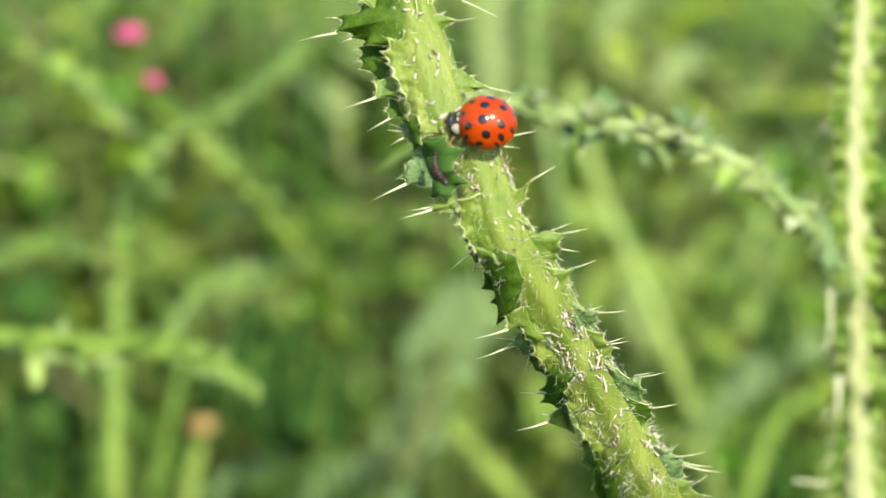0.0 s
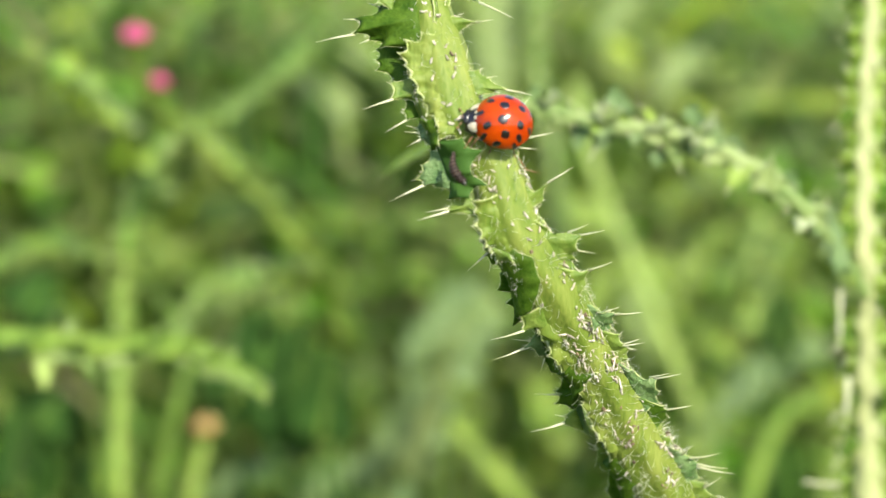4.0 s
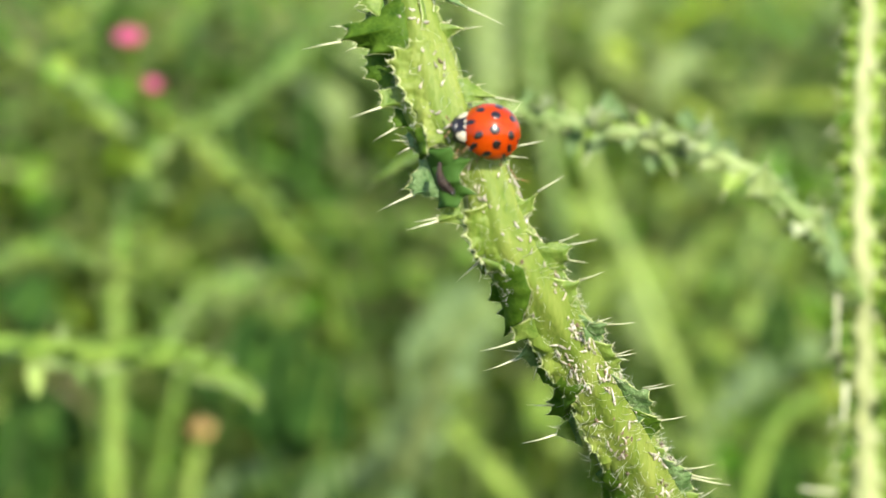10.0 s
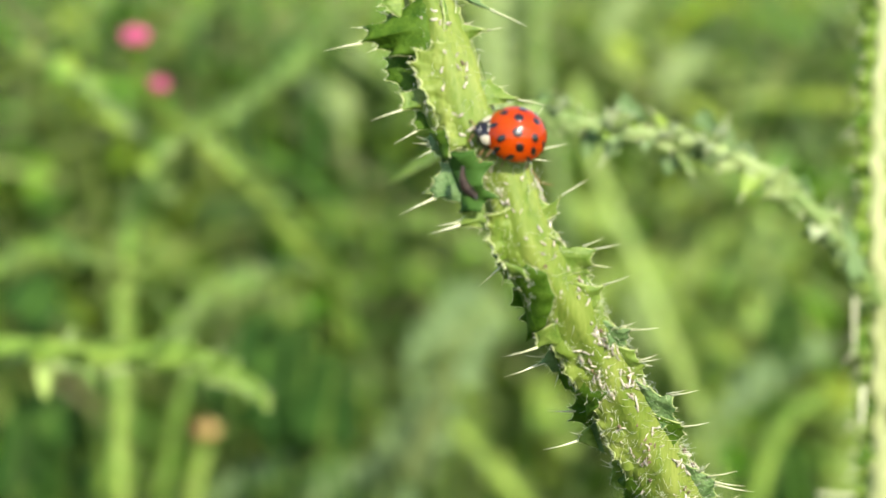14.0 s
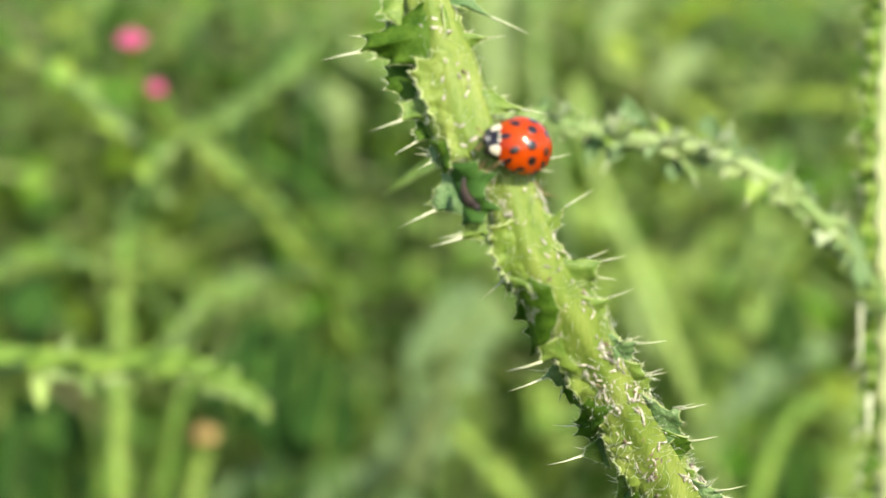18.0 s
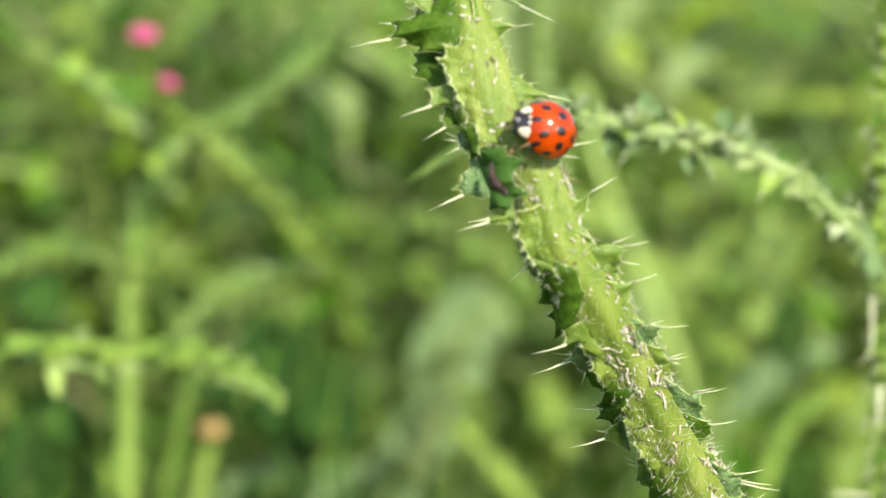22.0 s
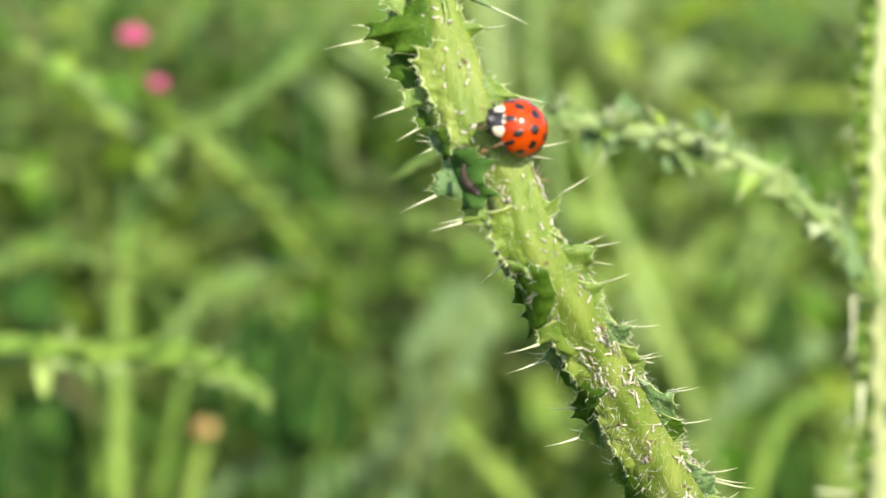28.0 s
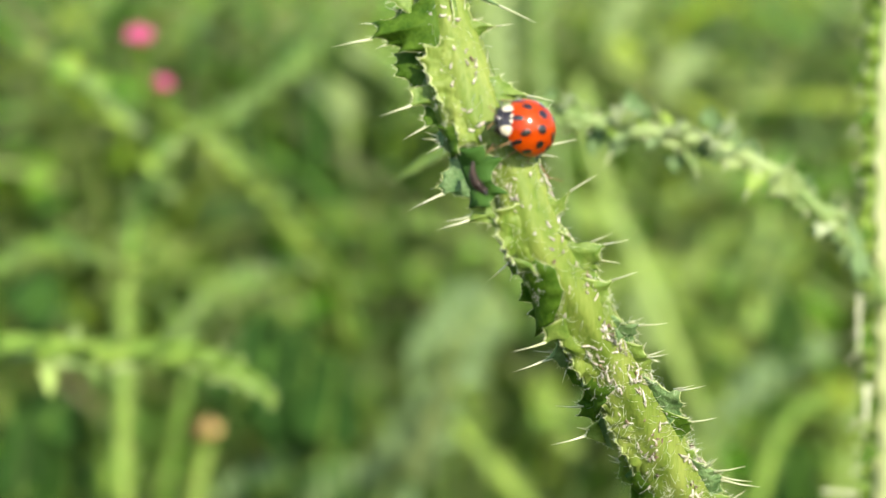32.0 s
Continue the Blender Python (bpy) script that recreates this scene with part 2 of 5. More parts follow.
def ribbon(path, angle, width, wave, thick):
    """A crisped wing that runs along a stem at an angle round it; width(s) and wave(s) in metres, s in metres along."""
    verts, faces, edge, s = [], [], [], 0.0
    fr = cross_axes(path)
    ca, sa = math.cos(radians(angle)), math.sin(radians(angle))
    for i, ((c, t, front, side), p) in enumerate(zip(fr, path)):
        if i:
            s += (c - path[i - 1][0]).length
        out = front * ca + side * sa
        lat = t.cross(out)
        r, w, q = p[1] * 0.86, width(s), wave(s)
        base = c + out * r
        mid = base + out * w * 0.5 + lat * q * 0.35
        tip = base + out * w + lat * q
        verts += [base - lat * thick * 2.2, mid - lat * thick, tip - lat * thick * 0.45, tip + lat * thick * 0.45, mid + lat * thick, base + lat * thick * 2.2]
        edge.append((tip, out, t, lat))
    for i in range(len(path) - 1):
        for j in range(5):
            faces.append((i * 6 + j, i * 6 + j + 1, i * 6 + 7 + j, i * 6 + 6 + j))
        faces.append((i * 6 + 5, i * 6, i * 6 + 6, i * 6 + 11))
    faces += [(5, 4, 3, 2, 1, 0), tuple(range(len(verts) - 6, len(verts)))]
    return (verts, faces), edge


def scallop(seed, low, high, pitch):
    """A margin that swells into uneven lobes, one each pitch metres."""
    def f(s):
        q = s / pitch + 0.35 * noise.noise((seed, s / pitch * 0.6, 0.3))
        q -= math.floor(q)
        tooth = (q / 0.62 if q < 0.62 else (1 - q) / 0.38) ** 1.5
        return low + (high - low) * tooth * (0.75 + 0.5 * noise.noise((seed * 3.1, s / pitch, 1.7))) + low * 0.5 * noise.noise((seed, s / pitch * 4, 5.1))
    return f


def crisp(seed, amount, pitch):
    def f(s):
        return amount * (0.8 * math.sin(2 * math.pi * s / pitch + seed) + 0.9 * noise.noise((seed, s / pitch * 1.7, 2.2)) + 0.5 * noise.noise((seed, s / pitch * 5, 7.2)))
    return f


def blade(base, tip, width, face, cup=0.2, thick=0.00012, n=9, m=7, shape=0.75, teeth=0.12, seed=0.0):
    """A leaf lobe from base to tip with a wavy, toothed margin and real thickness."""
    base, tip = Vector(base), Vector(tip)
    axis = tip - base
    ln = axis.length
    ax = axis / ln
    nor = (face - ax * face.dot(ax)).normalized()
    side = ax.cross(nor)
    top, bottom = [], []
    for i in range(n + 1):
        b = i / n
        half = width * (math.cos(b * math.pi / 2) ** shape) * (1 + teeth * math.sin(b * 19 + seed) + teeth * noise.noise((seed, b * 6, 0.4)))
        half = max(half, width * 0.02)
        for j in range(m):
            a = 2 * j / (m - 1) - 1
            p = base + axis * b + side * (half * a) + nor * (cup * width * (a * a - 0.4) * (1 - 0.3 * b) + 0.10 * width * noise.noise((seed + a * 1.6, b * 4.0, 3.3)))
            top.append(p + nor * thick)
            bottom.append(p - nor * thick)
    k = len(top)
    faces = []
    for i in range(n):
        for j in range(m - 1):
            q = i * m + j
            faces.append((q, q + 1, q + m + 1, q + m))
            faces.append((k + q + m, k + q + m + 1, k + q + 1, k + q))
    ring = [j for j in range(m)] + [i * m + m - 1 for i in range(1, n + 1)] + [n * m + j for j in range(m - 2, -1, -1)] + [i * m for i in range(n - 1, 0, -1)]
    for q, w in zip(ring, ring[1:] + ring[:1]):
        faces.append((w, q, k + q, k + w))
    return top + bottom, faces


def margin(shape, n, m):
    """The free edge of a blade of n by m steps."""
    v, k = shape[0], (n + 1) * m
    ring = [i * m + m - 1 for i in range(n + 1)] + [n * m + j for j in range(m - 2, -1, -1)] + [i * m for i in range(n - 1, -1, -1)]
    return [(v[q] + v[q + k]) * 0.5 for q in ring]


def edged(name, parent, shape, n, m, material, rng, rim=0.06, label=""):
    """A blade with a pale rim and tiny prickles along it."""
    lobe = part(name, shape, material, parent, label)
    edge = margin(shape, n, m)
    part("rim", tube([(p, rim * MM) for p in edge], 5), M_RIM, lobe, "pale leaf rim")
    mid = sum(edge, Vector()) / len(edge)
    prick = []
    for a, b in zip(edge, edge[1:]):
        for s in (0.25, 0.75):
            if rng.random() < 0.5:
                continue
            p = a.lerp(b, s)
            d = ((p - mid).normalized() + Vector((rng.uniform(-.6, .6), rng.uniform(-.6, .6), rng.uniform(-.6, .6)))).normalized()
            prick.append(cone(p, p + d * (0.12 + 0.5 * rng.random() ** 3) * MM, 0.045 * MM, 4))
    tagged(part("prickle_fringe", join(prick), M_SPINE, lobe, "tiny pale prickles"), kind="stuff")
    return lobe


def lump(c, rx, ry, rz, m=None, k=8, n=5, rough=0.0, seed=0.0):
    """A rounded, slightly uneven lump."""
    m = m or Matrix.Identity(3)
    verts, faces = [Vector(c) + m @ Vector((0, 0, rz))], []
    for i in range(1, n):
        a = math.pi * i / n
        for j in range(k):
            b = 2 * math.pi * j / k
            d = Vector((math.sin(a) * math.cos(b), math.sin(a) * math.sin(b), math.cos(a)))
            q = 1 + rough * noise.noise(d * 2.3 + Vector((seed, seed * 1.7, 0)))
            verts.append(Vector(c) + m @ Vector((d.x * rx * q, d.y * ry * q, d.z * rz * q)))
    verts.append(Vector(c) + m @ Vector((0, 0, -rz)))
    for j in range(k):
        faces.append((0, 1 + j, 1 + (j + 1) % k))
        for i in range(n - 2):
            a, b = 1 + i * k + j, 1 + i * k + (j + 1) % k
            faces.append((a, a + k, b + k, b))
        faces.append((1 + (n - 2) * k + j, len(verts) - 1, 1 + (n - 2) * k + (j + 1) % k))
    return verts, faces


# ---- ground ----
def ground():
    verts, faces, k = [], [], 40
    size = [-400, -120, -40, -14] + [-6 + 0.4 * i for i in range(k)] + [14, 40, 120, 400]
    for y in size:
        for x in size:
            near = abs(x) < 12 and abs(y) < 12
            verts.append((x, y, 0.05 * noise.noise((x * 0.7, y * 0.7, 0)) - 0.03 if near else -0.03))
    n = len(size)
    for i in range(n - 1):
        for j in range(n - 1):
            faces.append((i * n + j, i * n + j + 1, (i + 1) * n + j + 1, (i + 1) * n + j))
    ob = part("ground", (verts, faces), M_SOIL)
    tagged(ob, "dark meadow soil under dense green growth", "ground", kind="structure")


ground()


# ---- the thistle that carries the beetle ----
def rooted(points, foot, sag):
    """Carries a stem on down to its foot on the soil."""
    last, before = points[-1][0], points[-2][0]
    r = points[-1][1]
    drop = (last - before).normalized()
    a = last + drop * sag
    foot = Vector(foot)
    mid = a.lerp(foot, 0.55) + Vector((drop.x, drop.y, 0)) * sag * 0.5
    return points + [(a, r * 1.05), (mid, r * 1.12), (foot, r * 1.3)]


def lobe(plant, a, b, teeth, material, rng, crumple=0.22, rim=0.085, bow=0.30, bulge=0.12, label=""):
    """A spiny thistle lobe between two places on the stem: each tooth is a spine's point and the share of the way to it that the blade fills."""
    a, b = at(*a), at(*b)
    root = (a + b) * 0.5
    points = [at(*t[:3]) for t in teeth]
    tips = [root.lerp(p, t[3]) for p, t in zip(points, teeth)]
    face = (sum(tips, Vector()) / len(tips) - root).cross(b - a).normalized()
    if face.dot(NEAR) < 0:
        face = -face
    stops, edge, steps = [a] + tips + [b], [], 7
    for k, (p, q) in enumerate(zip(stops, stops[1:])):
        middle = ((p + q) * 0.5).lerp(root, bow * (0.35 if k in (0, len(stops) - 2) else 1.0))
        for i in range(steps + (k == len(stops) - 2)):
            s = i / steps
            edge.append(p * (1 - s) ** 2 + middle * 2 * s * (1 - s) + q * s * s)
    n, m, shift = len(edge), 8, rng.uniform(0, 50)
    top, bottom = [], []
    for i, e in enumerate(edge):
        foot = a.lerp(b, i / (n - 1))
        for j in range(m + 1):
            q = j / m
            p = foot.lerp(e, q)
            wave = crumple * MM * (q * noise.noise(p * 620 + Vector((shift, 0, 0))) * 2.0 + 0.35 * noise.noise(p * 1900)) + bulge * MM * math.sin(math.pi * q) ** 0.7
            top.append(p + face * (wave + 0.05 * MM))
            bottom.append(p + face * (wave - 0.05 * MM))
    k, w, faces = len(top), m + 1, []
    for i in range(n - 1):
        for j in range(m):
            q = i * w + j
            faces += [(q, q + 1, q + w + 1, q + w), (k + q + w, k + q + w + 1, k + q + 1, k + q)]
        q = i * w + m
        faces += [(q, q + k, q + k + w, q + w), (i * w, i * w + w, k + i * w + w, k + i * w)]
    leaf = part("leaf_lobe", (top + bottom, faces), material, plant, label)
    brim = [(top[i * w + m] + bottom[i * w + m]) * 0.5 for i in range(n)]
    part("rim", tube([(p, rim * MM * (0.35 + 1.3 * abs(noise.noise(p * 1300)))) for p in brim], 6), M_RIM, leaf, "pale leaf rim")
    for t, p in enumerate(points):
        tip = brim[(t + 1) * steps]
        ln = (p - tip).length
        if ln > 0.12 * MM:
            start = tip.lerp(root, min(0.25, 0.35 * MM / max(0.1 * MM, (root - tip).length)))
            part("spine", cone(start, p, min(0.15, 0.05 + 0.028 * ln / MM) * MM, 7, 0.008 * MM, face * 0.04 * ln), M_SPINE, leaf, "long pale spine" if ln > 1.2 * MM else "")
    prick = []
    for p, q in zip(brim, brim[1:]):
        for s in (0.3, 0.8):
            if rng.random() < 0.38:
                continue
            c = p.lerp(q, s)
            out = ((c - root).normalized() + Vector((rng.uniform(-.6, .6), rng.uniform(-.6, .6), rng.uniform(-.6, .6)))).normalized()
            prick.append(cone(c - out * 0.05 * MM, c + out * (0.16 + 0.6 * rng.random() ** 2) * MM, 0.04 * MM, 4))
    if prick:
        tagged(part("prickle_fringe", join(prick), M_SPINE, leaf, "tiny pale prickles"), kind="stuff")
    return leaf


def near_thistle():
    course = [(at(-8.6, 44.27, 168.0), 2.0 * MM), (at(-6.2, 33.61, 166.4), 2.1 * MM), (at(-3.75, 24.96, 165.6), 2.45 * MM), (at(-2.25, 19.21, 164.8), 3.15 * MM),
              (at(-0.67, 13.51, 164.0), 3.28 * MM), (at(3.25, 8.44, 163.5), 2.6 * MM), (at(5.21, 2.3, 164.0), 2.95 * MM), (at(8.9, -3.36, 166.4), 3.05 * MM),
              (at(12.64, -9.26, 170.4), 3.1 * MM), (at(16.4, -15.51, 175.2), 3.2 * MM), (at(20.3, -22.08, 180.0), 3.4 * MM), (at(23.94, -28.04, 184.8), 3.5 * MM), (at(34.31, -45.55, 199.2), 3.5 * MM)]
    course = rooted(course, (0.085, 0.30, -0.02), 0.05)
    plant = thing("thistle_plant", (0.085, 0.30, -0.02), "winged green thistle stem with pale spines, leaning over the meadow", "thistle", "meadow thistles")
    fine = spline(course[:13], 34)
    coarse = spline(course[12:], 6)
    part("stem", join([tube(fine, 54, 7, 0.045), tube(coarse, 12)]), M_STEM, plant, "yellow-green ribbed stem")
    rng = random.Random(3)
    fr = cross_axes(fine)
    last = len(fine)
    def fringe(wing, edge, rim, every=22, jut=0.0):
        """The pale rim, tiny prickles and larger spines along a wing's edge."""
        part("wing_rim", tube([(e[0], rim * MM) for e in edge], 5), M_RIM, wing, "pale crisped rim")
        prick = []
        for i in range(3, len(edge) - 3, 2):
            tip, out, t, lat = edge[i]
            big = rng.random()
            ln = (0.18 + 0.6 * big * big * big) * MM
            d = (out + t * rng.uniform(-0.7, 0.5) + lat * rng.uniform(-0.7 + jut, 0.7 + jut)).normalized()
            prick.append(cone(tip, tip + d * ln, 0.045 * MM, 4))
            if i % every == 5:
                d = (out + t * rng.uniform(-0.4, 0.4) + lat * rng.uniform(-0.5 + jut, 0.5 + jut)).normalized()
                part("spine", cone(tip - out * 0.2 * MM, tip + d * rng.uniform(0.7, 1.3) * MM, 0.09 * MM, 6), M_SPINE, wing)
        tagged(part("prickle_fringe", join(prick), M_SPINE, wing, "tiny pale prickles"), kind="stuff")

    # narrow crisped wings that run down both flanks and the back
    for angle, lo, hi, wv, pitch, i0, i1, label in (
            (-66, 0.15, 0.85, 0.25, 2.7, 186, 232, "light green crisped wing"), (-66, 0.2, 0.9, 0.25, 2.3, 258, 300, "light green crisped wing"),
            (-64, 0.2, 0.8, 0.25, 2.6, 302, 345, "light green crisped wing"), (-66, 0.2, 0.9, 0.3, 3.0, 368, last, "light green crisped wing"),
            (72, 0.12, 0.62, 0.22, 2.2, 0, 96, "light green crisped wing"), (74, 0.12, 0.75, 0.25, 2.4, 150, last, "light green crisped wing"),
            (168, 0.6, 1.9, 0.7, 6.0, 0, last, ""), (-150, 0.6, 1.6, 0.6, 6.3, 0, last, "")):
        shape, edge = ribbon(fine[i0:i1], angle, scallop(angle * 0.1 + i0, lo * MM, hi * MM, pitch * MM), crisp(angle * 0.3, wv * MM, pitch * 0.55 * MM), 0.09 * MM)
        fringe(part("wing", shape, M_WING, plant, label), edge, 0.06)

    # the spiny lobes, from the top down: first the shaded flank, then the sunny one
    # M_LEAF here is the darker blade green and also carries part of the shade
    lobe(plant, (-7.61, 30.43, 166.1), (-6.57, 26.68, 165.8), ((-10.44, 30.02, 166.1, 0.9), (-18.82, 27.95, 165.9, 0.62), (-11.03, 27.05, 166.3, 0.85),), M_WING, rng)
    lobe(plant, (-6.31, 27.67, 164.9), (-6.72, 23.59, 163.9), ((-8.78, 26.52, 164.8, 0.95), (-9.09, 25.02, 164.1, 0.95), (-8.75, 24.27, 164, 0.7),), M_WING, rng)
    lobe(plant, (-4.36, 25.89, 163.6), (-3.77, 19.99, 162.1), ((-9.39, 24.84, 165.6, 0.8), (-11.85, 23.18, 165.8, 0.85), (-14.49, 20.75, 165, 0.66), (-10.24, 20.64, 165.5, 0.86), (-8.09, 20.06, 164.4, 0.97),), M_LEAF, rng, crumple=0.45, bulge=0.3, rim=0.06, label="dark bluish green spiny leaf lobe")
    lobe(plant, (-6.13, 22.18, 166), (-4.62, 15.95, 164.9), ((-8.53, 20.25, 166.4, 0.97), (-8.81, 19.15, 166.3, 0.9), (-8.63, 18.05, 166.1, 0.97), (-6.9, 17.02, 165.5, 0.95),), M_LEAF, rng, label="leaf wing on the shaded flank, dark green partly for its shade")
    lobe(plant, (-1.9, 21.3, 162.1), (-0.44, 11.14, 160.6), ((-3.9, 21.5, 161.9, 0.97), (-5.5, 20.75, 162.1, 0.98), (-6.3, 19.5, 162.3, 0.97), (-5.65, 18.22, 162, 0.95), (-5.03, 16.87, 161.8, 0.97), (-4.42, 15.41, 161.6, 0.95), (-3.75, 14.29, 161.4, 0.97), (-3.42, 13.06, 161.3, 0.95), (-2.31, 12.06, 161.2, 0.97), (-2.2, 10.4, 161, 0.95),), M_STEM, rng, crumple=0.48, rim=0.13, bow=0.24, bulge=0.2, label="bright yellow-green stem wing with a toothed rim")
    lobe(plant, (-4.58, 17.16, 163.5), (-3.79, 14.33, 163.1), ((-7.37, 16.65, 163.5, 0.85), (-9.67, 13.83, 162.6, 0.5), (-5.26, 14.83, 163.7, 0.85),), M_WING, rng)
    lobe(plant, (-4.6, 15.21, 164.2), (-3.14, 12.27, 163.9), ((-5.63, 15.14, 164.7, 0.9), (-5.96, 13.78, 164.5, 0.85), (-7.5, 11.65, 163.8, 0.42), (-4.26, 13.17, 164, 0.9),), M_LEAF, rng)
    lobe(plant, (-3.48, 13.51, 164), (-2.35, 9.67, 163.6), ((-5.39, 12.47, 164.4, 0.6), (-5.6, 11.76, 163.8, 0.45), (-5.26, 10.24, 163.7, 0.42), (-3.48, 10.72, 164.2, 0.9),), M_DUSK, rng)
    lobe(plant, (-3.78, 13.13, 162.8), (-2.45, 9.96, 162.9), ((-2.14, 12.91, 160.8, 0.95), (-1.48, 11.46, 160.4, 0.95), (-1.98, 10.16, 160.7, 0.95),), M_LEAF, rng, bulge=0.5)
    # this lobe's darker material carries the shade below the beetle
    lobe(plant, (-2.55, 11.03, 162.2), (-0.67, 5.19, 163.2), ((0.33, 10.96, 159.6, 0.97), (2.29, 9.76, 159.6, 0.97), (1.25, 7.58, 159.7, 0.99), (2.73, 6.28, 159.9, 0.99), (0.99, 4.99, 160.6, 0.97),), M_SHADE, rng, crumple=0.25, rim=0.03, bulge=0.7, label="cupped leaf lobe under the beetle, its shade put into a dark green")
    lobe(plant, (-0.89, 9.91, 162.1), (-0.44, 5.71, 162.1), ((-3.18, 9.98, 163.2, 0.95), (-4.02, 8.43, 163.3, 0.93), (-4.87, 6.88, 163.6, 0.88), (-7.11, 4.76, 163.8, 0.5), (-2.56, 6.07, 162.9, 0.9),), M_DUSK, rng, label="waxy bluish leaf lobe")
    lobe(plant, (0.78, 6.15, 162.2), (1.89, 2.94, 162.4), ((-1.5, 5.05, 162.3, 0.85), (-3.45, 3.73, 162.9, 0.55), (-4.21, 2.93, 161.9, 0.5), (-2.34, 3.34, 162.9, 0.75), (0.61, 2.83, 162.4, 0.6),), M_WING, rng)
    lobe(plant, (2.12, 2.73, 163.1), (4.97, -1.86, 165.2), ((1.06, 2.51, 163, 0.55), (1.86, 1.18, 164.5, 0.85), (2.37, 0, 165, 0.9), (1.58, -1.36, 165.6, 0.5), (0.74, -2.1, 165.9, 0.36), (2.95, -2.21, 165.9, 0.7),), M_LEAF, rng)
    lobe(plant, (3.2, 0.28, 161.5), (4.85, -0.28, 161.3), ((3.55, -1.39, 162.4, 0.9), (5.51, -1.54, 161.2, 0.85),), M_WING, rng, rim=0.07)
    lobe(plant, (4.16, -0.39, 164.5), (6.27, -7.19, 168.3), ((5.29, 0.17, 161.3, 0.99), (7.05, -0.66, 161.2, 0.99), (8.03, -2.82, 162, 0.99), (7.68, -4.4, 162.9, 0.98), (7.18, -6, 164.2, 0.99),), M_LEAF, rng, crumple=0.15, bow=0.05, rim=0.04, bulge=1.1, label="leaf lobe folded over the stem, dark green partly for its shade")
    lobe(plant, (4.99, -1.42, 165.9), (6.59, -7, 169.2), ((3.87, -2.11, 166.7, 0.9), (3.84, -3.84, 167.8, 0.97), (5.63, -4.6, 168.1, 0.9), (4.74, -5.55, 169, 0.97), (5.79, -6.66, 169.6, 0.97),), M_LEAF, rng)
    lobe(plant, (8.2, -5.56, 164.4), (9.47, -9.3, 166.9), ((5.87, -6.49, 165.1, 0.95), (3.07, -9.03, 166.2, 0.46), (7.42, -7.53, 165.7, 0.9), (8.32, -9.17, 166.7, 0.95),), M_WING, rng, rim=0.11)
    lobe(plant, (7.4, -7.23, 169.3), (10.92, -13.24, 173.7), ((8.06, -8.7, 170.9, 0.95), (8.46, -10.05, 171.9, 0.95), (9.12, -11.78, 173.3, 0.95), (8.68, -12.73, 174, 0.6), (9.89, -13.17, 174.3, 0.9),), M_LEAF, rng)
    lobe(plant, (7.97, -8.02, 168.9), (9.24, -11.05, 171.1), ((5.34, -9.11, 169.7, 0.4), (3.39, -11.39, 170.9, 0.42), (5.86, -10.61, 171.5, 0.42), (8.28, -10.98, 171.7, 0.9),), M_DUSK, rng)
    lobe(plant, (10.9, -12.13, 171.5), (12.51, -15.79, 174.3), ((11.52, -11.46, 168.5, 0.98), (14.06, -12.62, 168.6, 0.99), (13.08, -14.07, 170.1, 0.98),), M_LEAF, rng, rim=0.09, bulge=1.0, label="lobe with a pale rim folded over the stem, dark green partly for its shade")
    lobe(plant, (11.63, -12.76, 173.7), (13.47, -17.9, 177.5), ((10.47, -13.27, 174.1, 0.8), (10.1, -14.97, 175.9, 0.95), (8.1, -15.24, 175.6, 0.42), (10.22, -16.39, 177, 0.96), (11.99, -17.02, 177.2, 0.97),), M_LEAF, rng)
    lobe(plant, (12.97, -16.15, 175.7), (14.28, -20.08, 178.6), ((12.01, -17.83, 177.5, 0.95), (12.55, -18.82, 178.2, 0.8), (13.38, -19.61, 178.8, 0.9),), M_DUSK, rng)
    lobe(plant, (12.5, -16.88, 175.8), (13.47, -19.23, 177.5), ((10.3, -17.53, 176.3, 0.6), (7.68, -19.48, 177, 0.36),), M_WING, rng)
    lobe(plant, (15.02, -19.84, 178.6), (17.57, -24.61, 182.3), ((13.87, -20.75, 179.6, 0.5), (14.04, -21.48, 180.1, 0.5), (15.07, -23.73, 182.2, 0.9), (15.73, -24.29, 182.7, 0.85),), M_WING, rng)
    lobe(plant, (16.33, -22.41, 179.6), (19.54, -29.76, 185.7), ((16.87, -21.51, 176.3, 0.98), (18.91, -22.34, 176.2, 0.98), (19.6, -24.77, 178.1, 0.98), (19.83, -28.45, 181.4, 0.98),), M_LEAF, rng, rim=0.08, bulge=1.1, label="leaf lobe folded over the stem, dark green partly for its shade")
    lobe(plant, (17.12, -23.39, 181.5), (19.71, -30.33, 187.2), ((16.67, -24.88, 183.4, 0.95), (16.56, -26.86, 184.9, 0.95), (17.77, -29.33, 187, 0.95),), M_LEAF, rng)
    lobe(plant, (19.05, -29.04, 185.2), (23.3, -36.59, 191.5), ((17.76, -31.47, 188.3, 0.8), (14.98, -33.78, 189.7, 0.4), (19.4, -35.66, 191.8, 0.9),), M_DUSK, rng)
    lobe(plant, (3.63, 5.45, 161), (5.77, -0.83, 162.3), ((1.1, 4.9, 161.1, 0.97), (1.21, 3.8, 161.2, 0.97), (1.05, 2.37, 161.2, 0.88), (1.88, 1.27, 161.6, 0.96), (2.33, 0.17, 162, 0.94), (3, -0.61, 162.4, 0.95), (3.45, -1.5, 162.8, 0.9),), M_STEM, rng, crumple=0.48, rim=0.13, bow=0.24, bulge=0.2, label="bright yellow-green stem wing with a toothed rim")
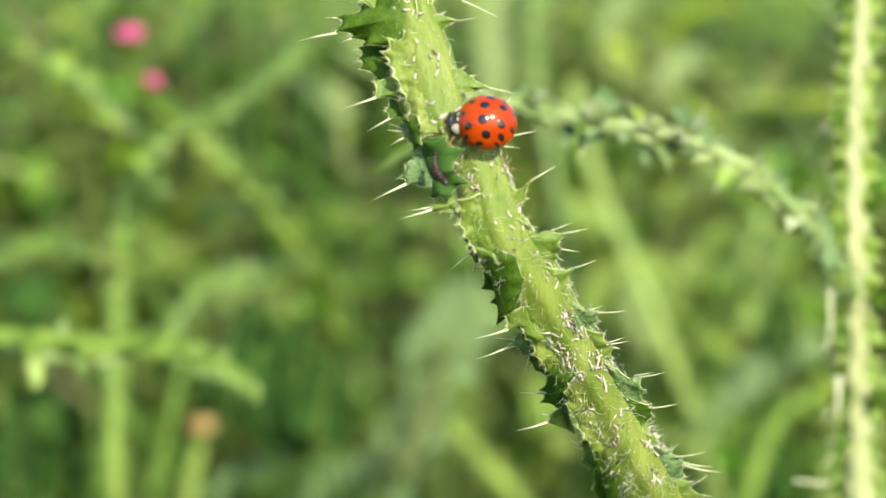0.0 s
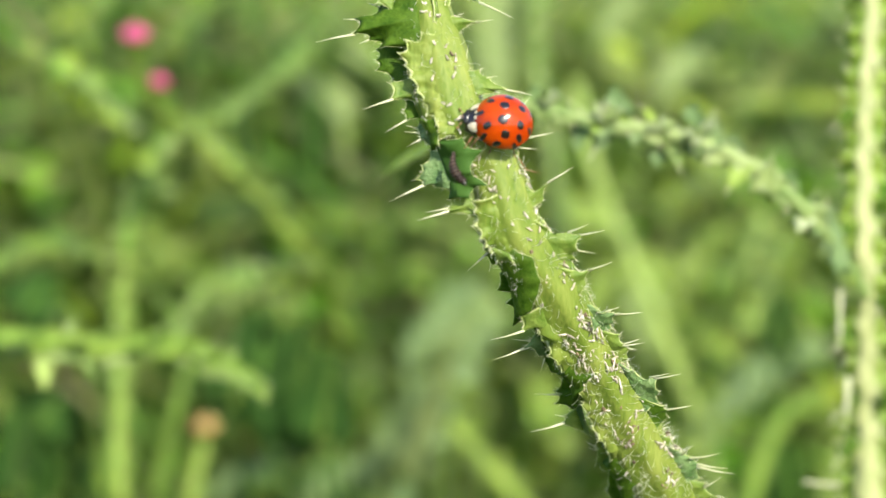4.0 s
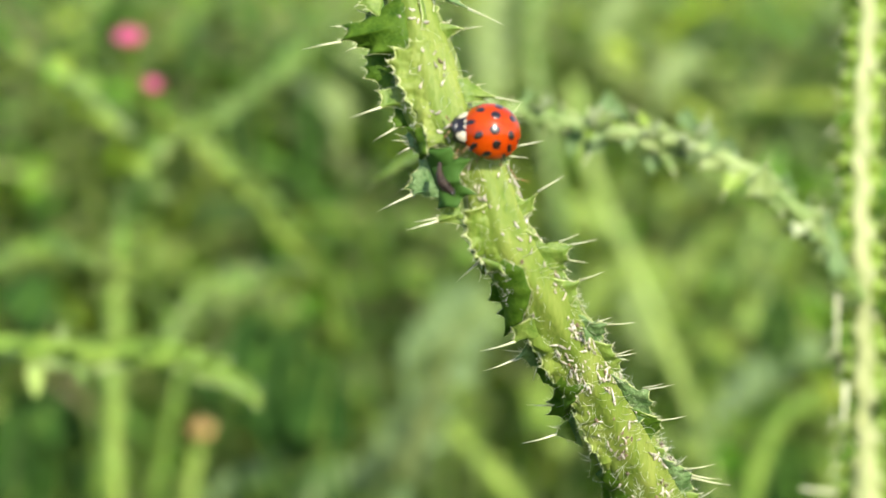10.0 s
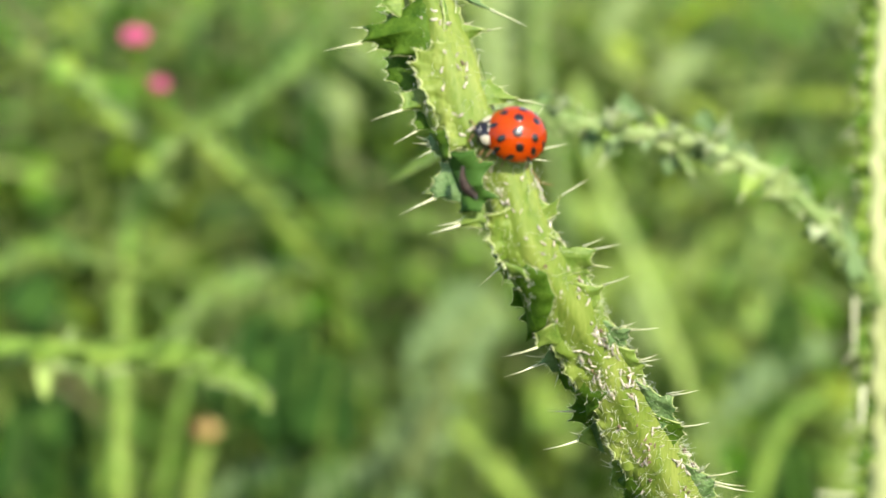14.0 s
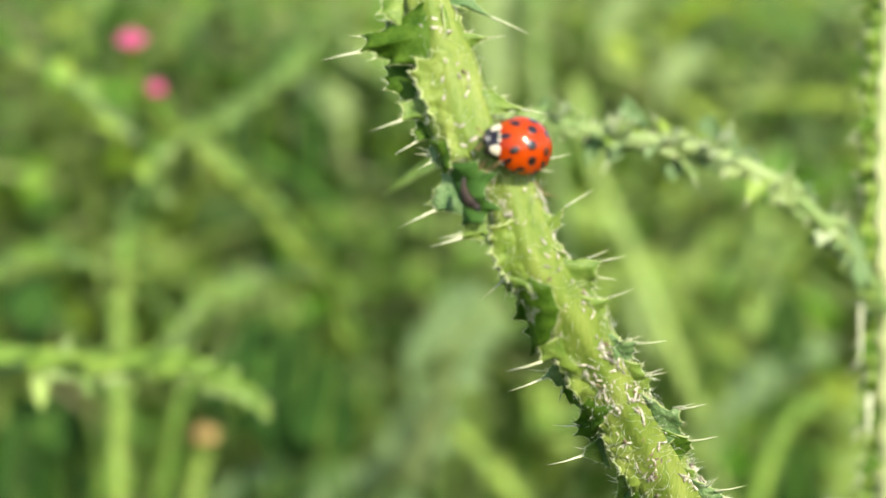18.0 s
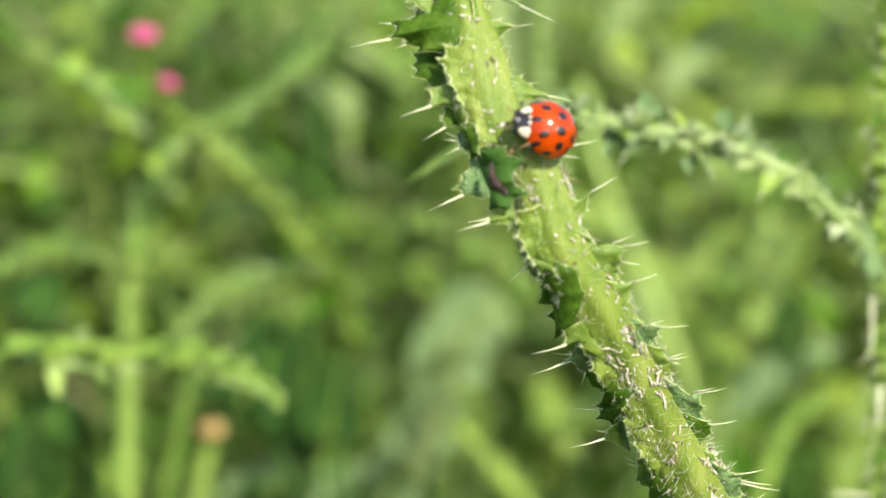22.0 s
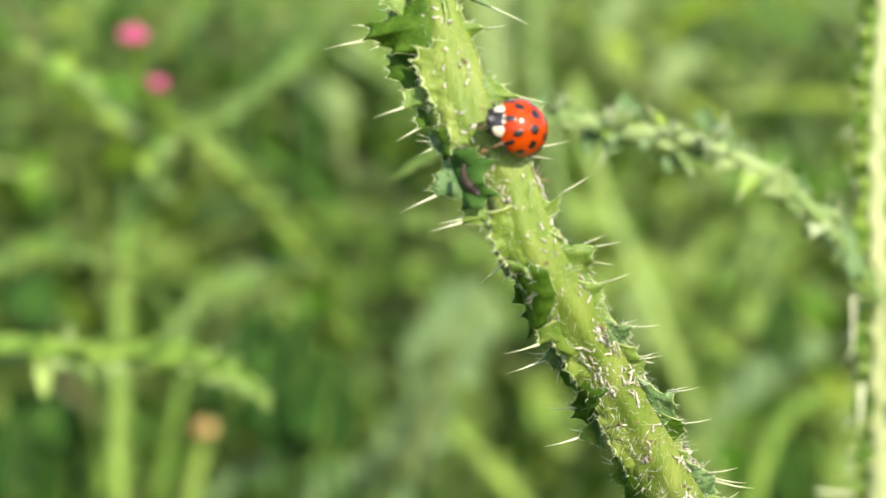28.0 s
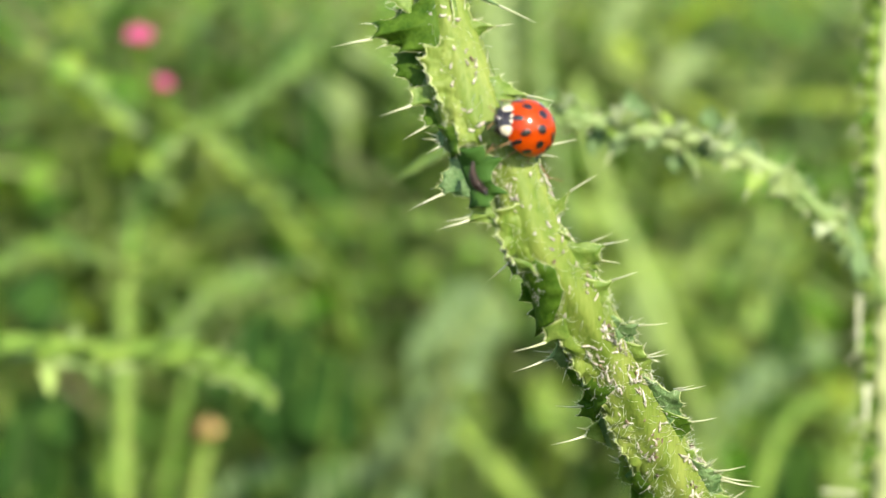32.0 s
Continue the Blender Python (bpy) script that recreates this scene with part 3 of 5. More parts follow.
    lobe(plant, (9.66, -6.5, 165.3), (12.86, -12.45, 169.5), ((6.9, -7.07, 165.4, 0.98), (7.95, -8.35, 166.2, 0.97), (8.67, -9.3, 166.9, 0.93), (9.07, -10.61, 167.9, 0.96), (9.91, -11.46, 168.5, 0.95), (10.43, -12.81, 169.6, 0.9),), M_STEM, rng, crumple=0.48, rim=0.13, bow=0.24, bulge=0.2, label="bright yellow-green stem wing with a toothed rim")
    lobe(plant, (15.08, -14.44, 171), (18.9, -22.83, 177.2), ((12.27, -14.55, 171, 0.98), (12.71, -16.06, 172.1, 0.97), (13.25, -17.33, 173.1, 0.96), (14.04, -18.62, 174.1, 0.97), (14.6, -19.92, 175, 0.9), (15.63, -21.1, 175.9, 0.97), (16.22, -22.7, 177.1, 0.92),), M_STEM, rng, crumple=0.48, rim=0.13, bow=0.24, bulge=0.2, label="bright yellow-green stem wing with a toothed rim")
    lobe(plant, (-3.3, 27.87, 164.4), (-2.69, 25.87, 164.2), ((0.9, 27.01, 164.3, 0.8), (5.34, 22.88, 162.9, 0.62), (0.9, 24.85, 164.1, 0.8),), M_DUSK, rng, crumple=0.42)
    lobe(plant, (-2.87, 26.44, 164.2), (-1.51, 22.17, 163.4), ((-3.12, 25.1, 162.9, 0.9), (-2.77, 22.35, 162.3, 0.95),), M_WING, rng, crumple=0.34)
    lobe(plant, (-2.08, 23.91, 163.8), (-1.1, 20.9, 163.1), ((-1.45, 25.34, 163.7, 0.4), (0.34, 23.52, 163.4, 0.7), (3.24, 22.83, 163.3, 0.72), (1.06, 22.33, 163.8, 0.9), (0, 20.57, 164, 0.8),), M_WING, rng, crumple=0.34)
    lobe(plant, (-0.33, 18.5, 162.5), (0.71, 14.89, 162), ((0.78, 20.27, 163.4, 0.25), (2.34, 18.12, 163.2, 0.8), (3.68, 17.25, 163.3, 0.8), (7.19, 15.33, 163.1, 0.66), (4.01, 15.55, 163.1, 0.9),), M_WING, rng, crumple=0.34)
    lobe(plant, (2.26, 11.77, 161.7), (4.28, 8.9, 161.8), ((6.88, 15.14, 162.3, 0.12), (9.18, 11.56, 161.8, 0.52), (7.59, 9.92, 162.2, 0.55),), M_WING, rng, crumple=0.34)
    lobe(plant, (5.36, 6.36, 161.9), (6.33, 3.6, 161.9), ((6.76, 7.15, 162.1, 0.7), (8.22, 5.83, 162.5, 0.8), (11.15, 8.21, 162.3, 0.58), (8.57, 4.95, 162.8, 0.9),), M_WING, rng, crumple=0.34)
    lobe(plant, (6.25, 3.82, 161.9), (9.95, -2.52, 163.8), ((8.75, 2.16, 162, 0.95), (10, 1.61, 162.6, 0.88), (12.65, 2.61, 162.3, 0.62), (14.25, 2, 162.3, 0.66), (13.55, -0.28, 163.8, 0.66), (12.03, -1.18, 164.4, 0.9), (12.17, -2.2, 164.8, 0.9),), M_WING, rng, crumple=0.34)
    lobe(plant, (9.21, -1.4, 163.4), (11.92, -4.58, 165.3), ((12.12, -1.85, 164.2, 0.8), (15.18, -1.12, 163.9, 0.55), (13.11, -3.33, 165.3, 0.8),), M_WING, rng, crumple=0.34)
    lobe(plant, (12.07, -4.81, 165.5), (14.54, -8.67, 168.1), ((14.07, -6.07, 166, 0.85), (15.64, -5.78, 165.8, 0.65), (16.13, -5.68, 166.2, 0.6), (18.47, -6.2, 166.3, 0.52), (16.17, -7.4, 167.8, 0.85), (16.11, -8.23, 168.4, 0.8),), M_DUSK, rng, crumple=0.42)
    lobe(plant, (13.1, -6.49, 165.2), (14.17, -7.54, 165.9), ((13.4, -8.57, 166.1, 0.7),), M_DUSK, rng, crumple=0.42)
    lobe(plant, (14.01, -7.84, 167.5), (16.56, -11.95, 170.5), ((16.65, -8.21, 168, 0.8), (18.55, -8.98, 168.5, 0.45), (19.02, -9.42, 169.2, 0.45), (18.23, -10.27, 169.8, 0.85), (17.73, -11.38, 170.7, 0.9),), M_WING, rng, crumple=0.34)
    lobe(plant, (16.18, -11.33, 170), (19.57, -16.85, 174.2), ((18.06, -12.3, 170.5, 0.9), (19.95, -13.56, 171.7, 0.92), (21.86, -12.68, 171, 0.58), (23.07, -12.76, 171.3, 0.55), (21.41, -14.73, 173.1, 0.9), (21.58, -16.28, 174.4, 0.9),), M_DUSK, rng, crumple=0.42)
    lobe(plant, (18.55, -15.19, 173), (21, -19.17, 175.9), ((21.91, -16.25, 174.2, 0.9), (24.72, -16.32, 174.3, 0.5), (22.63, -17.87, 176.1, 0.95),), M_LEAF, rng)
    lobe(plant, (21.17, -19.43, 176), (22.62, -21.8, 177.7), ((23.36, -19.79, 177, 0.6), (23.83, -20.91, 177.9, 0.7), (23.54, -21.78, 178.5, 0.8),), M_WING, rng, crumple=0.34)
    lobe(plant, (21.73, -20.35, 176.7), (25.01, -25.64, 180.7), ((24, -21.39, 177.3, 0.85), (25.21, -20.8, 176.9, 0.5), (28.3, -21.85, 178.1, 0.42), (29.34, -23.69, 179.6, 0.5), (30.33, -24.41, 180.4, 0.42), (26.87, -25.07, 181.1, 0.9),), M_DUSK, rng, crumple=0.42)
    lobe(plant, (24.41, -24.66, 180), (27.35, -29.48, 183.9), ((27.57, -25.16, 180.9, 0.8), (28.88, -24.74, 180.6, 0.4), (29.9, -27.46, 183.1, 0.8), (31.93, -29.28, 184.6, 0.5),), M_WING, rng, crumple=0.34)
    lobe(plant, (27.57, -29.85, 184.3), (30.91, -35.47, 189), ((32.14, -31.06, 185.8, 0.8), (35.63, -31.06, 185.8, 0.45), (34.57, -33.79, 188.7, 0.85),), M_DUSK, rng, crumple=0.42)

    for a, b, q in ((at(5.74, 9.0, 161.6), at(7.8, 7.53, 160.8), 0.5), (at(1.2, 11.1, 160.0), at(0.33, 9.79, 160.0), 0.3)):
        part("bristle", cone(a, b, 0.07 * MM, 5, 0.02 * MM, way(-0.6, -0.8, 0) * q * MM), M_RUST, plant, "thin rust-brown bristle")
    # hairs, cast skins and crumbs on the stem
    hairs = []
    for k in range(1450):
        q = rng.random() ** 0.5
        i = min(last - 2, int((0.1 + 0.9 * q) * last))
        c, t, front, side = fr[i]
        a = rng.choice((rng.uniform(-1.2, 1.4), rng.gauss(0.9, 0.35), rng.gauss(-0.8, 0.3)))
        out = front * math.cos(a) + side * math.sin(a)
        p = c + out * fine[i][1] * 0.99
        d = (out * rng.uniform(0.1, 0.7) + t * rng.uniform(-1, 1) + side * rng.uniform(-1, 1)).normalized()
        curl = d.cross(out) * rng.uniform(-0.4, 0.4)
        ln = rng.uniform(0.4, 1.9) * (0.5 + 0.5 * q) * MM
        hairs.append(tube([(p + (d * s + curl * s * s + out * 0.25 * math.sin(math.pi * s)) * ln, 0.017 * MM * (1.1 - 0.6 * s)) for s in (0, 0.25, 0.5, 0.75, 1.0)], 3))
    tagged(part("stem_hairs", join(hairs), M_HAIR, plant, "fine white cobwebby hairs"), kind="stuff")
    for k in range(12):
        i = int(64 + 80 * rng.random())
        c, t, front, side = fr[i]
        a = rng.uniform(-0.75, 0.35)
        out = front * math.cos(a) + side * math.sin(a)
        p = c + out * (fine[i][1] * 1.03 + 0.08 * MM)
        turn = Matrix((t, out.cross(t), out)).transposed() @ Euler((0, 0, rng.uniform(-1.5, 1.5))).to_matrix()
        part("cast_skin", join([lump(p, rng.uniform(.16, .42) * MM, rng.uniform(.07, .15) * MM, .08 * MM, turn, 8, 6, 1.5, k * 2.3), lump(p + turn @ Vector((0.25, 0.12, 0.0)) * MM, 0.16 * MM, 0.09 * MM, 0.08 * MM, turn, 7, 5, 1.0, k)]), M_SKIN, plant)
    nests = [(rng.uniform(0.3, 0.9) ** 0.8, rng.choice((rng.uniform(0.5, 1.4), rng.uniform(-1.1, 0.4)))) for _ in range(26)]
    for k in range(285):
        if k % 3:
            q, a = nests[k % len(nests)]
            q, a = min(0.97, q + rng.gauss(0, 0.014)), a + rng.gauss(0, 0.16)
        else:
            q, a = rng.random() ** 0.7, rng.uniform(-1.2, 1.35)
        i = min(last - 2, int((0.14 + 0.78 * q) * last))
        c, t, front, side = fr[i]
        out = front * math.cos(a) + side * math.sin(a)
        p = c + out * (fine[i][1] + (0.16 if a > 0.8 else 0.07) * MM)
        turn = Matrix((t, out.cross(t), out)).transposed() @ Euler((rng.uniform(-.6, .6), rng.uniform(-.6, .6), rng.uniform(-1.1, 1.1))).to_matrix()
        if rng.random() < 0.30 * q:
            part("crumb", lump(p, rng.uniform(.14, .34) * MM, rng.uniform(.1, .2) * MM, .13 * MM, turn, 7, 5, 1.1, k), M_CRUMB, plant, smooth=False)
            continue
        long = rng.uniform(.18, .38) + .32 * q * rng.random() ** 1.5
        shed = [lump(p, long * MM, rng.uniform(.045, .085 + .06 * q) * MM, .06 * MM, turn, 8, 6, 1.5, k * 0.7)]
        if long > 0.34:
            shed.append(lump(p + turn @ Vector((long * 0.8, 0.1 * rng.uniform(-1, 1), 0.03)) * MM, long * 0.5 * MM, 0.1 * MM, 0.08 * MM, turn, 7, 5, 1.2, k * 1.3))
        for w in range(5):
            d = (turn @ Vector((rng.uniform(-1, 1), rng.uniform(-1, 1), rng.uniform(0.0, 0.6)))).normalized()
            shed.append(cone(p, p + d * rng.uniform(.2, .55) * MM, 0.026 * MM, 4))
        part("cast_skin", join(shed), M_SKIN, plant)


near_thistle()


# ---- the beetle ----
LONG, WIDE, HIGH = 5.95, 5.6, 2.9


def dome(x, y, lift=0.0):
    """A place on the domed back, x from -1 (tail) to 1 (front), y from -1 to 1 across, in millimetres."""
    q = max(0.0, 1 - x * x - y * y)
    return Vector((x * LONG / 2, y * WIDE / 2, 0.35 + (HIGH - 0.35) * q ** 0.56)) * (1 + lift) - Vector((0, 0, lift * 0.4))


def shell(side):
    """One wing case: half the dome with a turned-up rim and a thickness."""
    verts, faces, n, m = [], [], 26, 18
    for i in range(n + 1):
        a = math.pi * i / n
        for j in range(m + 1):
            r = math.sin(j / m * math.pi / 2)
            x, y = math.cos(a) * r, math.sin(a) * r
            p = dome(x, y)
            p.y = side * max(p.y, 0.012)
            verts.append(p * MM)
    k = len(verts)
    verts += [Vector((v.x * 0.97, v.y * 0.97, v.z - 0.10 * MM)) for v in verts]
    for i in range(n):
        for j in range(m):
            q = i * (m + 1) + j
            f = (q, q + 1, q + m + 2, q + m + 1)
            faces += [f, tuple(x + k for x in f[::-1])]
        q = i * (m + 1) + m
        faces.append((q, q + k, q + k + m + 1, q + m + 1))
    if side < 0:
        faces = [f[::-1] for f in faces]
    return verts, faces


def patch(x, y, rx, ry, seed):
    """A spot that lies on the dome, slightly proud."""
    verts, faces, k = [], [], 16
    for ring in (0.0, 0.5, 0.93, 1.0):
        for j in range(k):
            a = 2 * math.pi * j / k
            q = ring * (1 + 0.12 * noise.noise((math.cos(a) + seed, math.sin(a), seed)))
            verts.append(dome(x + rx * q * math.cos(a), y + ry * q * math.sin(a), 0.0065 if ring < 1 else 0.001) * MM)
    for i in range(3):
        for j in range(k):
            faces.append((i * k + j, (i + 1) * k + j, (i + 1) * k + (j + 1) % k, i * k + (j + 1) % k))
    faces.append(tuple(range(k)))
    return verts, faces


def shield(x, y, lift=0.0):
    """A place on the collar shield before the wing cases, x 0 (rear) to 1 (front), y -1 to 1."""
    half = 1.66 * (1 - 0.36 * x ** 1.7)
    return Vector((LONG / 2 - 0.56 + 1.22 * x - 0.22 * y * y * (1 - x) - 0.12 * x * y * y, y * half, 0.55 + 0.92 * (1 - y * y) ** 0.6 * (1 - 0.40 * x * x) - 0.85 * x + lift))


def shield_patch(x0, x1, y0, y1, lift, thick=0.05, n=8, m=10):
    verts, faces = [], []
    for level in (lift, lift - thick):
        for i in range(n + 1):
            for j in range(m + 1):
                verts.append(shield(x0 + (x1 - x0) * i / n, y0 + (y1 - y0) * j / m, level) * MM)
    k = (n + 1) * (m + 1)
    for i in range(n):
        for j in range(m):
            q = i * (m + 1) + j
            f = (q, q + m + 1, q + m + 2, q + 1)
            faces += [f, tuple(x + k for x in f[::-1])]
    ring = [j for j in range(m + 1)] + [i * (m + 1) + m for i in range(1, n + 1)] + [n * (m + 1) + j for j in range(m - 1, -1, -1)] + [i * (m + 1) for i in range(n - 1, 0, -1)]
    for q, w in zip(ring, ring[1:] + ring[:1]):
        faces.append((q, w, k + w, k + q))
    return verts, faces


def shield_spot(x, y, rx, ry):
    """A rounded cream patch on the collar shield, slightly proud."""
    verts, faces, k = [], [], 16
    for ring, lift in ((0.0, 0.035), (0.55, 0.035), (0.94, 0.03), (1.0, -0.02)):
        for j in range(k):
            a = 2 * math.pi * j / k
            q = ring * (1 + 0.10 * noise.noise((math.cos(a) + x * 9, math.sin(a) + y * 5, 1.0)))
            verts.append(shield(min(1, max(0.0, x + rx * q * math.cos(a))), min(0.99, max(-0.99, y + ry * q * math.sin(a))), lift) * MM)
    for i in range(3):
        for j in range(k):
            faces.append((i * k + j, (i + 1) * k + j, (i + 1) * k + (j + 1) % k, i * k + (j + 1) % k))
    faces.append(tuple(range(k)))
    return verts, faces


def ladybird():
    bug = thing("ladybird", (0, 0, 0), "glossy orange-red ladybird with black spots and a cream and black collar", "beetle")
    for side in (1, -1):
        case = part("wing_case", shell(side), M_RED, bug, "glossy orange-red wing case with black spots")
        for n, (x, y, rx, ry) in enumerate(((0.55, 0.47, .125, .12), (0.10, 0.27, .165, .155), (-0.50, 0.31, .13, .135), (0.60, 0.74, .10, .075), (-0.06, 0.70, .15, .12),
                                            (-0.54, 0.66, .11, .10), (0.14, 0.93, .14, .05), (-0.46, 0.87, .10, .05), (-0.86, 0.30, .07, .09))):
            part("spot", patch(x, side * y, rx, ry, n * 1.7 + side), M_SPOT, case)
    part("spot", patch(0.82, 0.0, 0.12, 0.10, 3.3), M_SPOT, bug, "small black spot on the seam")
    part("body", lump(Vector((0, 0, 0.55)) * MM, 2.75 * MM, 2.45 * MM, 0.55 * MM, None, 20, 8), M_BLACK, bug, "black underside")
    collar = part("collar_shield", shield_patch(0, 1, -1, 1, 0.0, 0.35, 10, 16), M_SPOT, bug, "black collar shield with cream patches")
    for x, y, rx, ry in ((0.42, 0.72, 0.40, 0.26), (0.42, -0.72, 0.40, 0.26), (0.22, 0.17, 0.20, 0.13), (0.22, -0.17, 0.20, 0.13), (0.86, 0.12, 0.08, 0.05), (0.86, -0.12, 0.08, 0.05)):
        part("fleck", shield_spot(x, y, rx, ry), M_CREAM, collar, "cream patch")
    nose = LONG / 2 + 0.50
    head = part("head", lump(Vector((nose, 0, 0.12)) * MM, 0.50 * MM, 0.70 * MM, 0.46 * MM, None, 16, 8), M_BLACK, bug, "black head")
    part("face_patch", lump(Vector((nose + 0.42, 0, 0.26)) * MM, 0.18 * MM, 0.22 * MM, 0.16 * MM, None, 10, 6), M_BAND, head, "dull cream face patch")
    for s in (1, -1):
        part("eye", lump(Vector((nose + 0.06, s * 0.58, 0.30)) * MM, 0.22 * MM, 0.18 * MM, 0.24 * MM, None, 10, 6), M_BLACK, head)
        a, b, c = (Vector(v) * MM for v in ((nose + 0.45, s * 0.5, 0.0), (nose + 0.7, s * 0.85, -0.25), (nose + 0.8, s * 1.1, -0.4)))
        part("antenna", join([cone(a, b, 0.06 * MM, 5, 0.05 * MM), lump(c.lerp(b, 0.4), 0.2 * MM, 0.1 * MM, 0.1 * MM, Matrix.Rotation(s * 0.8, 3, "Z"), 6, 4)]), M_AMBER, head)
        for x, fx, fy in ((1.7, 0.8 if s > 0 else 0.2, 0.8), (0.5, 0.2, 0.9), (-0.9, -0.6, 0.7)):
            hip = Vector((x, s * 1.5, 0.45)) * MM
            knee = Vector((x + fx * 0.7, s * (1.95 + 0.2 * fy), 0.4)) * MM
            foot = Vector((x + fx * 1.2, s * (2.1 + 0.5 * fy), -1.1)) * MM
            toe = foot + Vector((fx * 0.4, s * 0.25, -0.12)) * MM
            part("leg", join([cone(hip, knee, 0.14 * MM, 7, 0.09 * MM), lump(knee, .095 * MM, .095 * MM, .095 * MM, None, 6, 4), cone(knee, foot, 0.085 * MM, 7, 0.06 * MM), cone(foot, toe, 0.07 * MM, 6, 0.04 * MM)]), M_AMBER, bug, "amber-brown jointed leg")
    return bug


def grub():
    """The small dark larva below the beetle."""
    bug = thing("insect_larva", (0, 0, 0), "small dark brown banded insect larva on a leaf lobe", "larva")
    n = 9
    for i in range(n):
        x = 1.25 - 2.7 * i / (n - 1)
        r = 0.54 * (1 - 0.75 * max(0, i - 3.0) ** 1.4 / 12.3) * (0.85 if i < 2 else 1)
        seg = part("segment", lump(Vector((x, 0.42 * (x / 1.3) ** 2 - 0.2, 0.40)) * MM, 0.25 * MM, r * MM, r * 0.9 * MM, None, 12, 7, 0.12, i), M_LARVA, bug)
        if 1 < i < 8:
            part("band", lump(Vector((x - 0.10, 0.42 * (x / 1.3) ** 2 - 0.2, 0.47)) * MM, 0.055 * MM, r * 0.80 * MM, r * 0.86 * MM, None, 10, 6), M_BAND, seg, "pale brown band")
    part("head", lump(Vector((1.50, 0.26, 0.36)) * MM, 0.26 * MM, 0.30 * MM, 0.24 * MM, None, 10, 6), M_BLACK, bug)
    for s in (1, -1):
        part("jaw", cone(Vector((1.66, 0.3 + s * 0.1, 0.34)) * MM, Vector((1.98, 0.4 + s * 0.05, 0.30)) * MM, 0.05 * MM, 5), M_LARVA, bug)
        for x in (1.0, 0.7, 0.35):
            part("leg", join([cone(Vector((x, s * 0.28, 0.2)) * MM, Vector((x + 0.12, s * 0.50, 0.16)) * MM, 0.06 * MM, 5, 0.04 * MM), cone(Vector((x + 0.12, s * 0.50, 0.16)) * MM, Vector((x + 0.2, s * 0.58, -0.1)) * MM, 0.05 * MM, 5, 0.02 * MM)]), M_LARVA, bug)
    return bug


beetle, larva = ladybird(), grub()


# ---- thistles behind ----
def winged(plant, course, radius_label, angles, lo, hi, pitch, seed, step=10, spine=2.2, thick=0.2, stem=None, blade_mat=None, spines=True):
    path = spline(course, step)
    rng = random.Random(seed)
    part("stem", tube(path, 14, 7, 0.04), stem or M_PALE, plant, radius_label)
    for k, angle in enumerate(angles):
        shape, edge = ribbon(path, angle, scallop(seed + angle * 0.1, lo * MM, hi * MM, pitch * MM), crisp(seed + angle * 0.3, 0.4 * hi * MM, pitch * 0.5 * MM), thick * MM)
        wing = part("wing", shape, blade_mat or M_MIDWING, plant)
        if not spines:
            continue
        s, nxt = 0.0, pitch * MM * 0.4
        for i in range(1, len(edge) - 1):
            s += (edge[i][0] - edge[i - 1][0]).length
            if s > nxt:
                nxt = s + pitch * MM * rng.uniform(0.35, 0.7)
                tip, out, t, lat = edge[i]
                d = (out + t * rng.uniform(-0.5, 0.3) + lat * rng.uniform(-0.4, 0.4)).normalized()
                part("spine", cone(tip - out * 0.3 * MM, tip + d * rng.uniform(0.6, 1.2) * spine * MM, 0.16 * MM, 5), M_SPINE, wing)


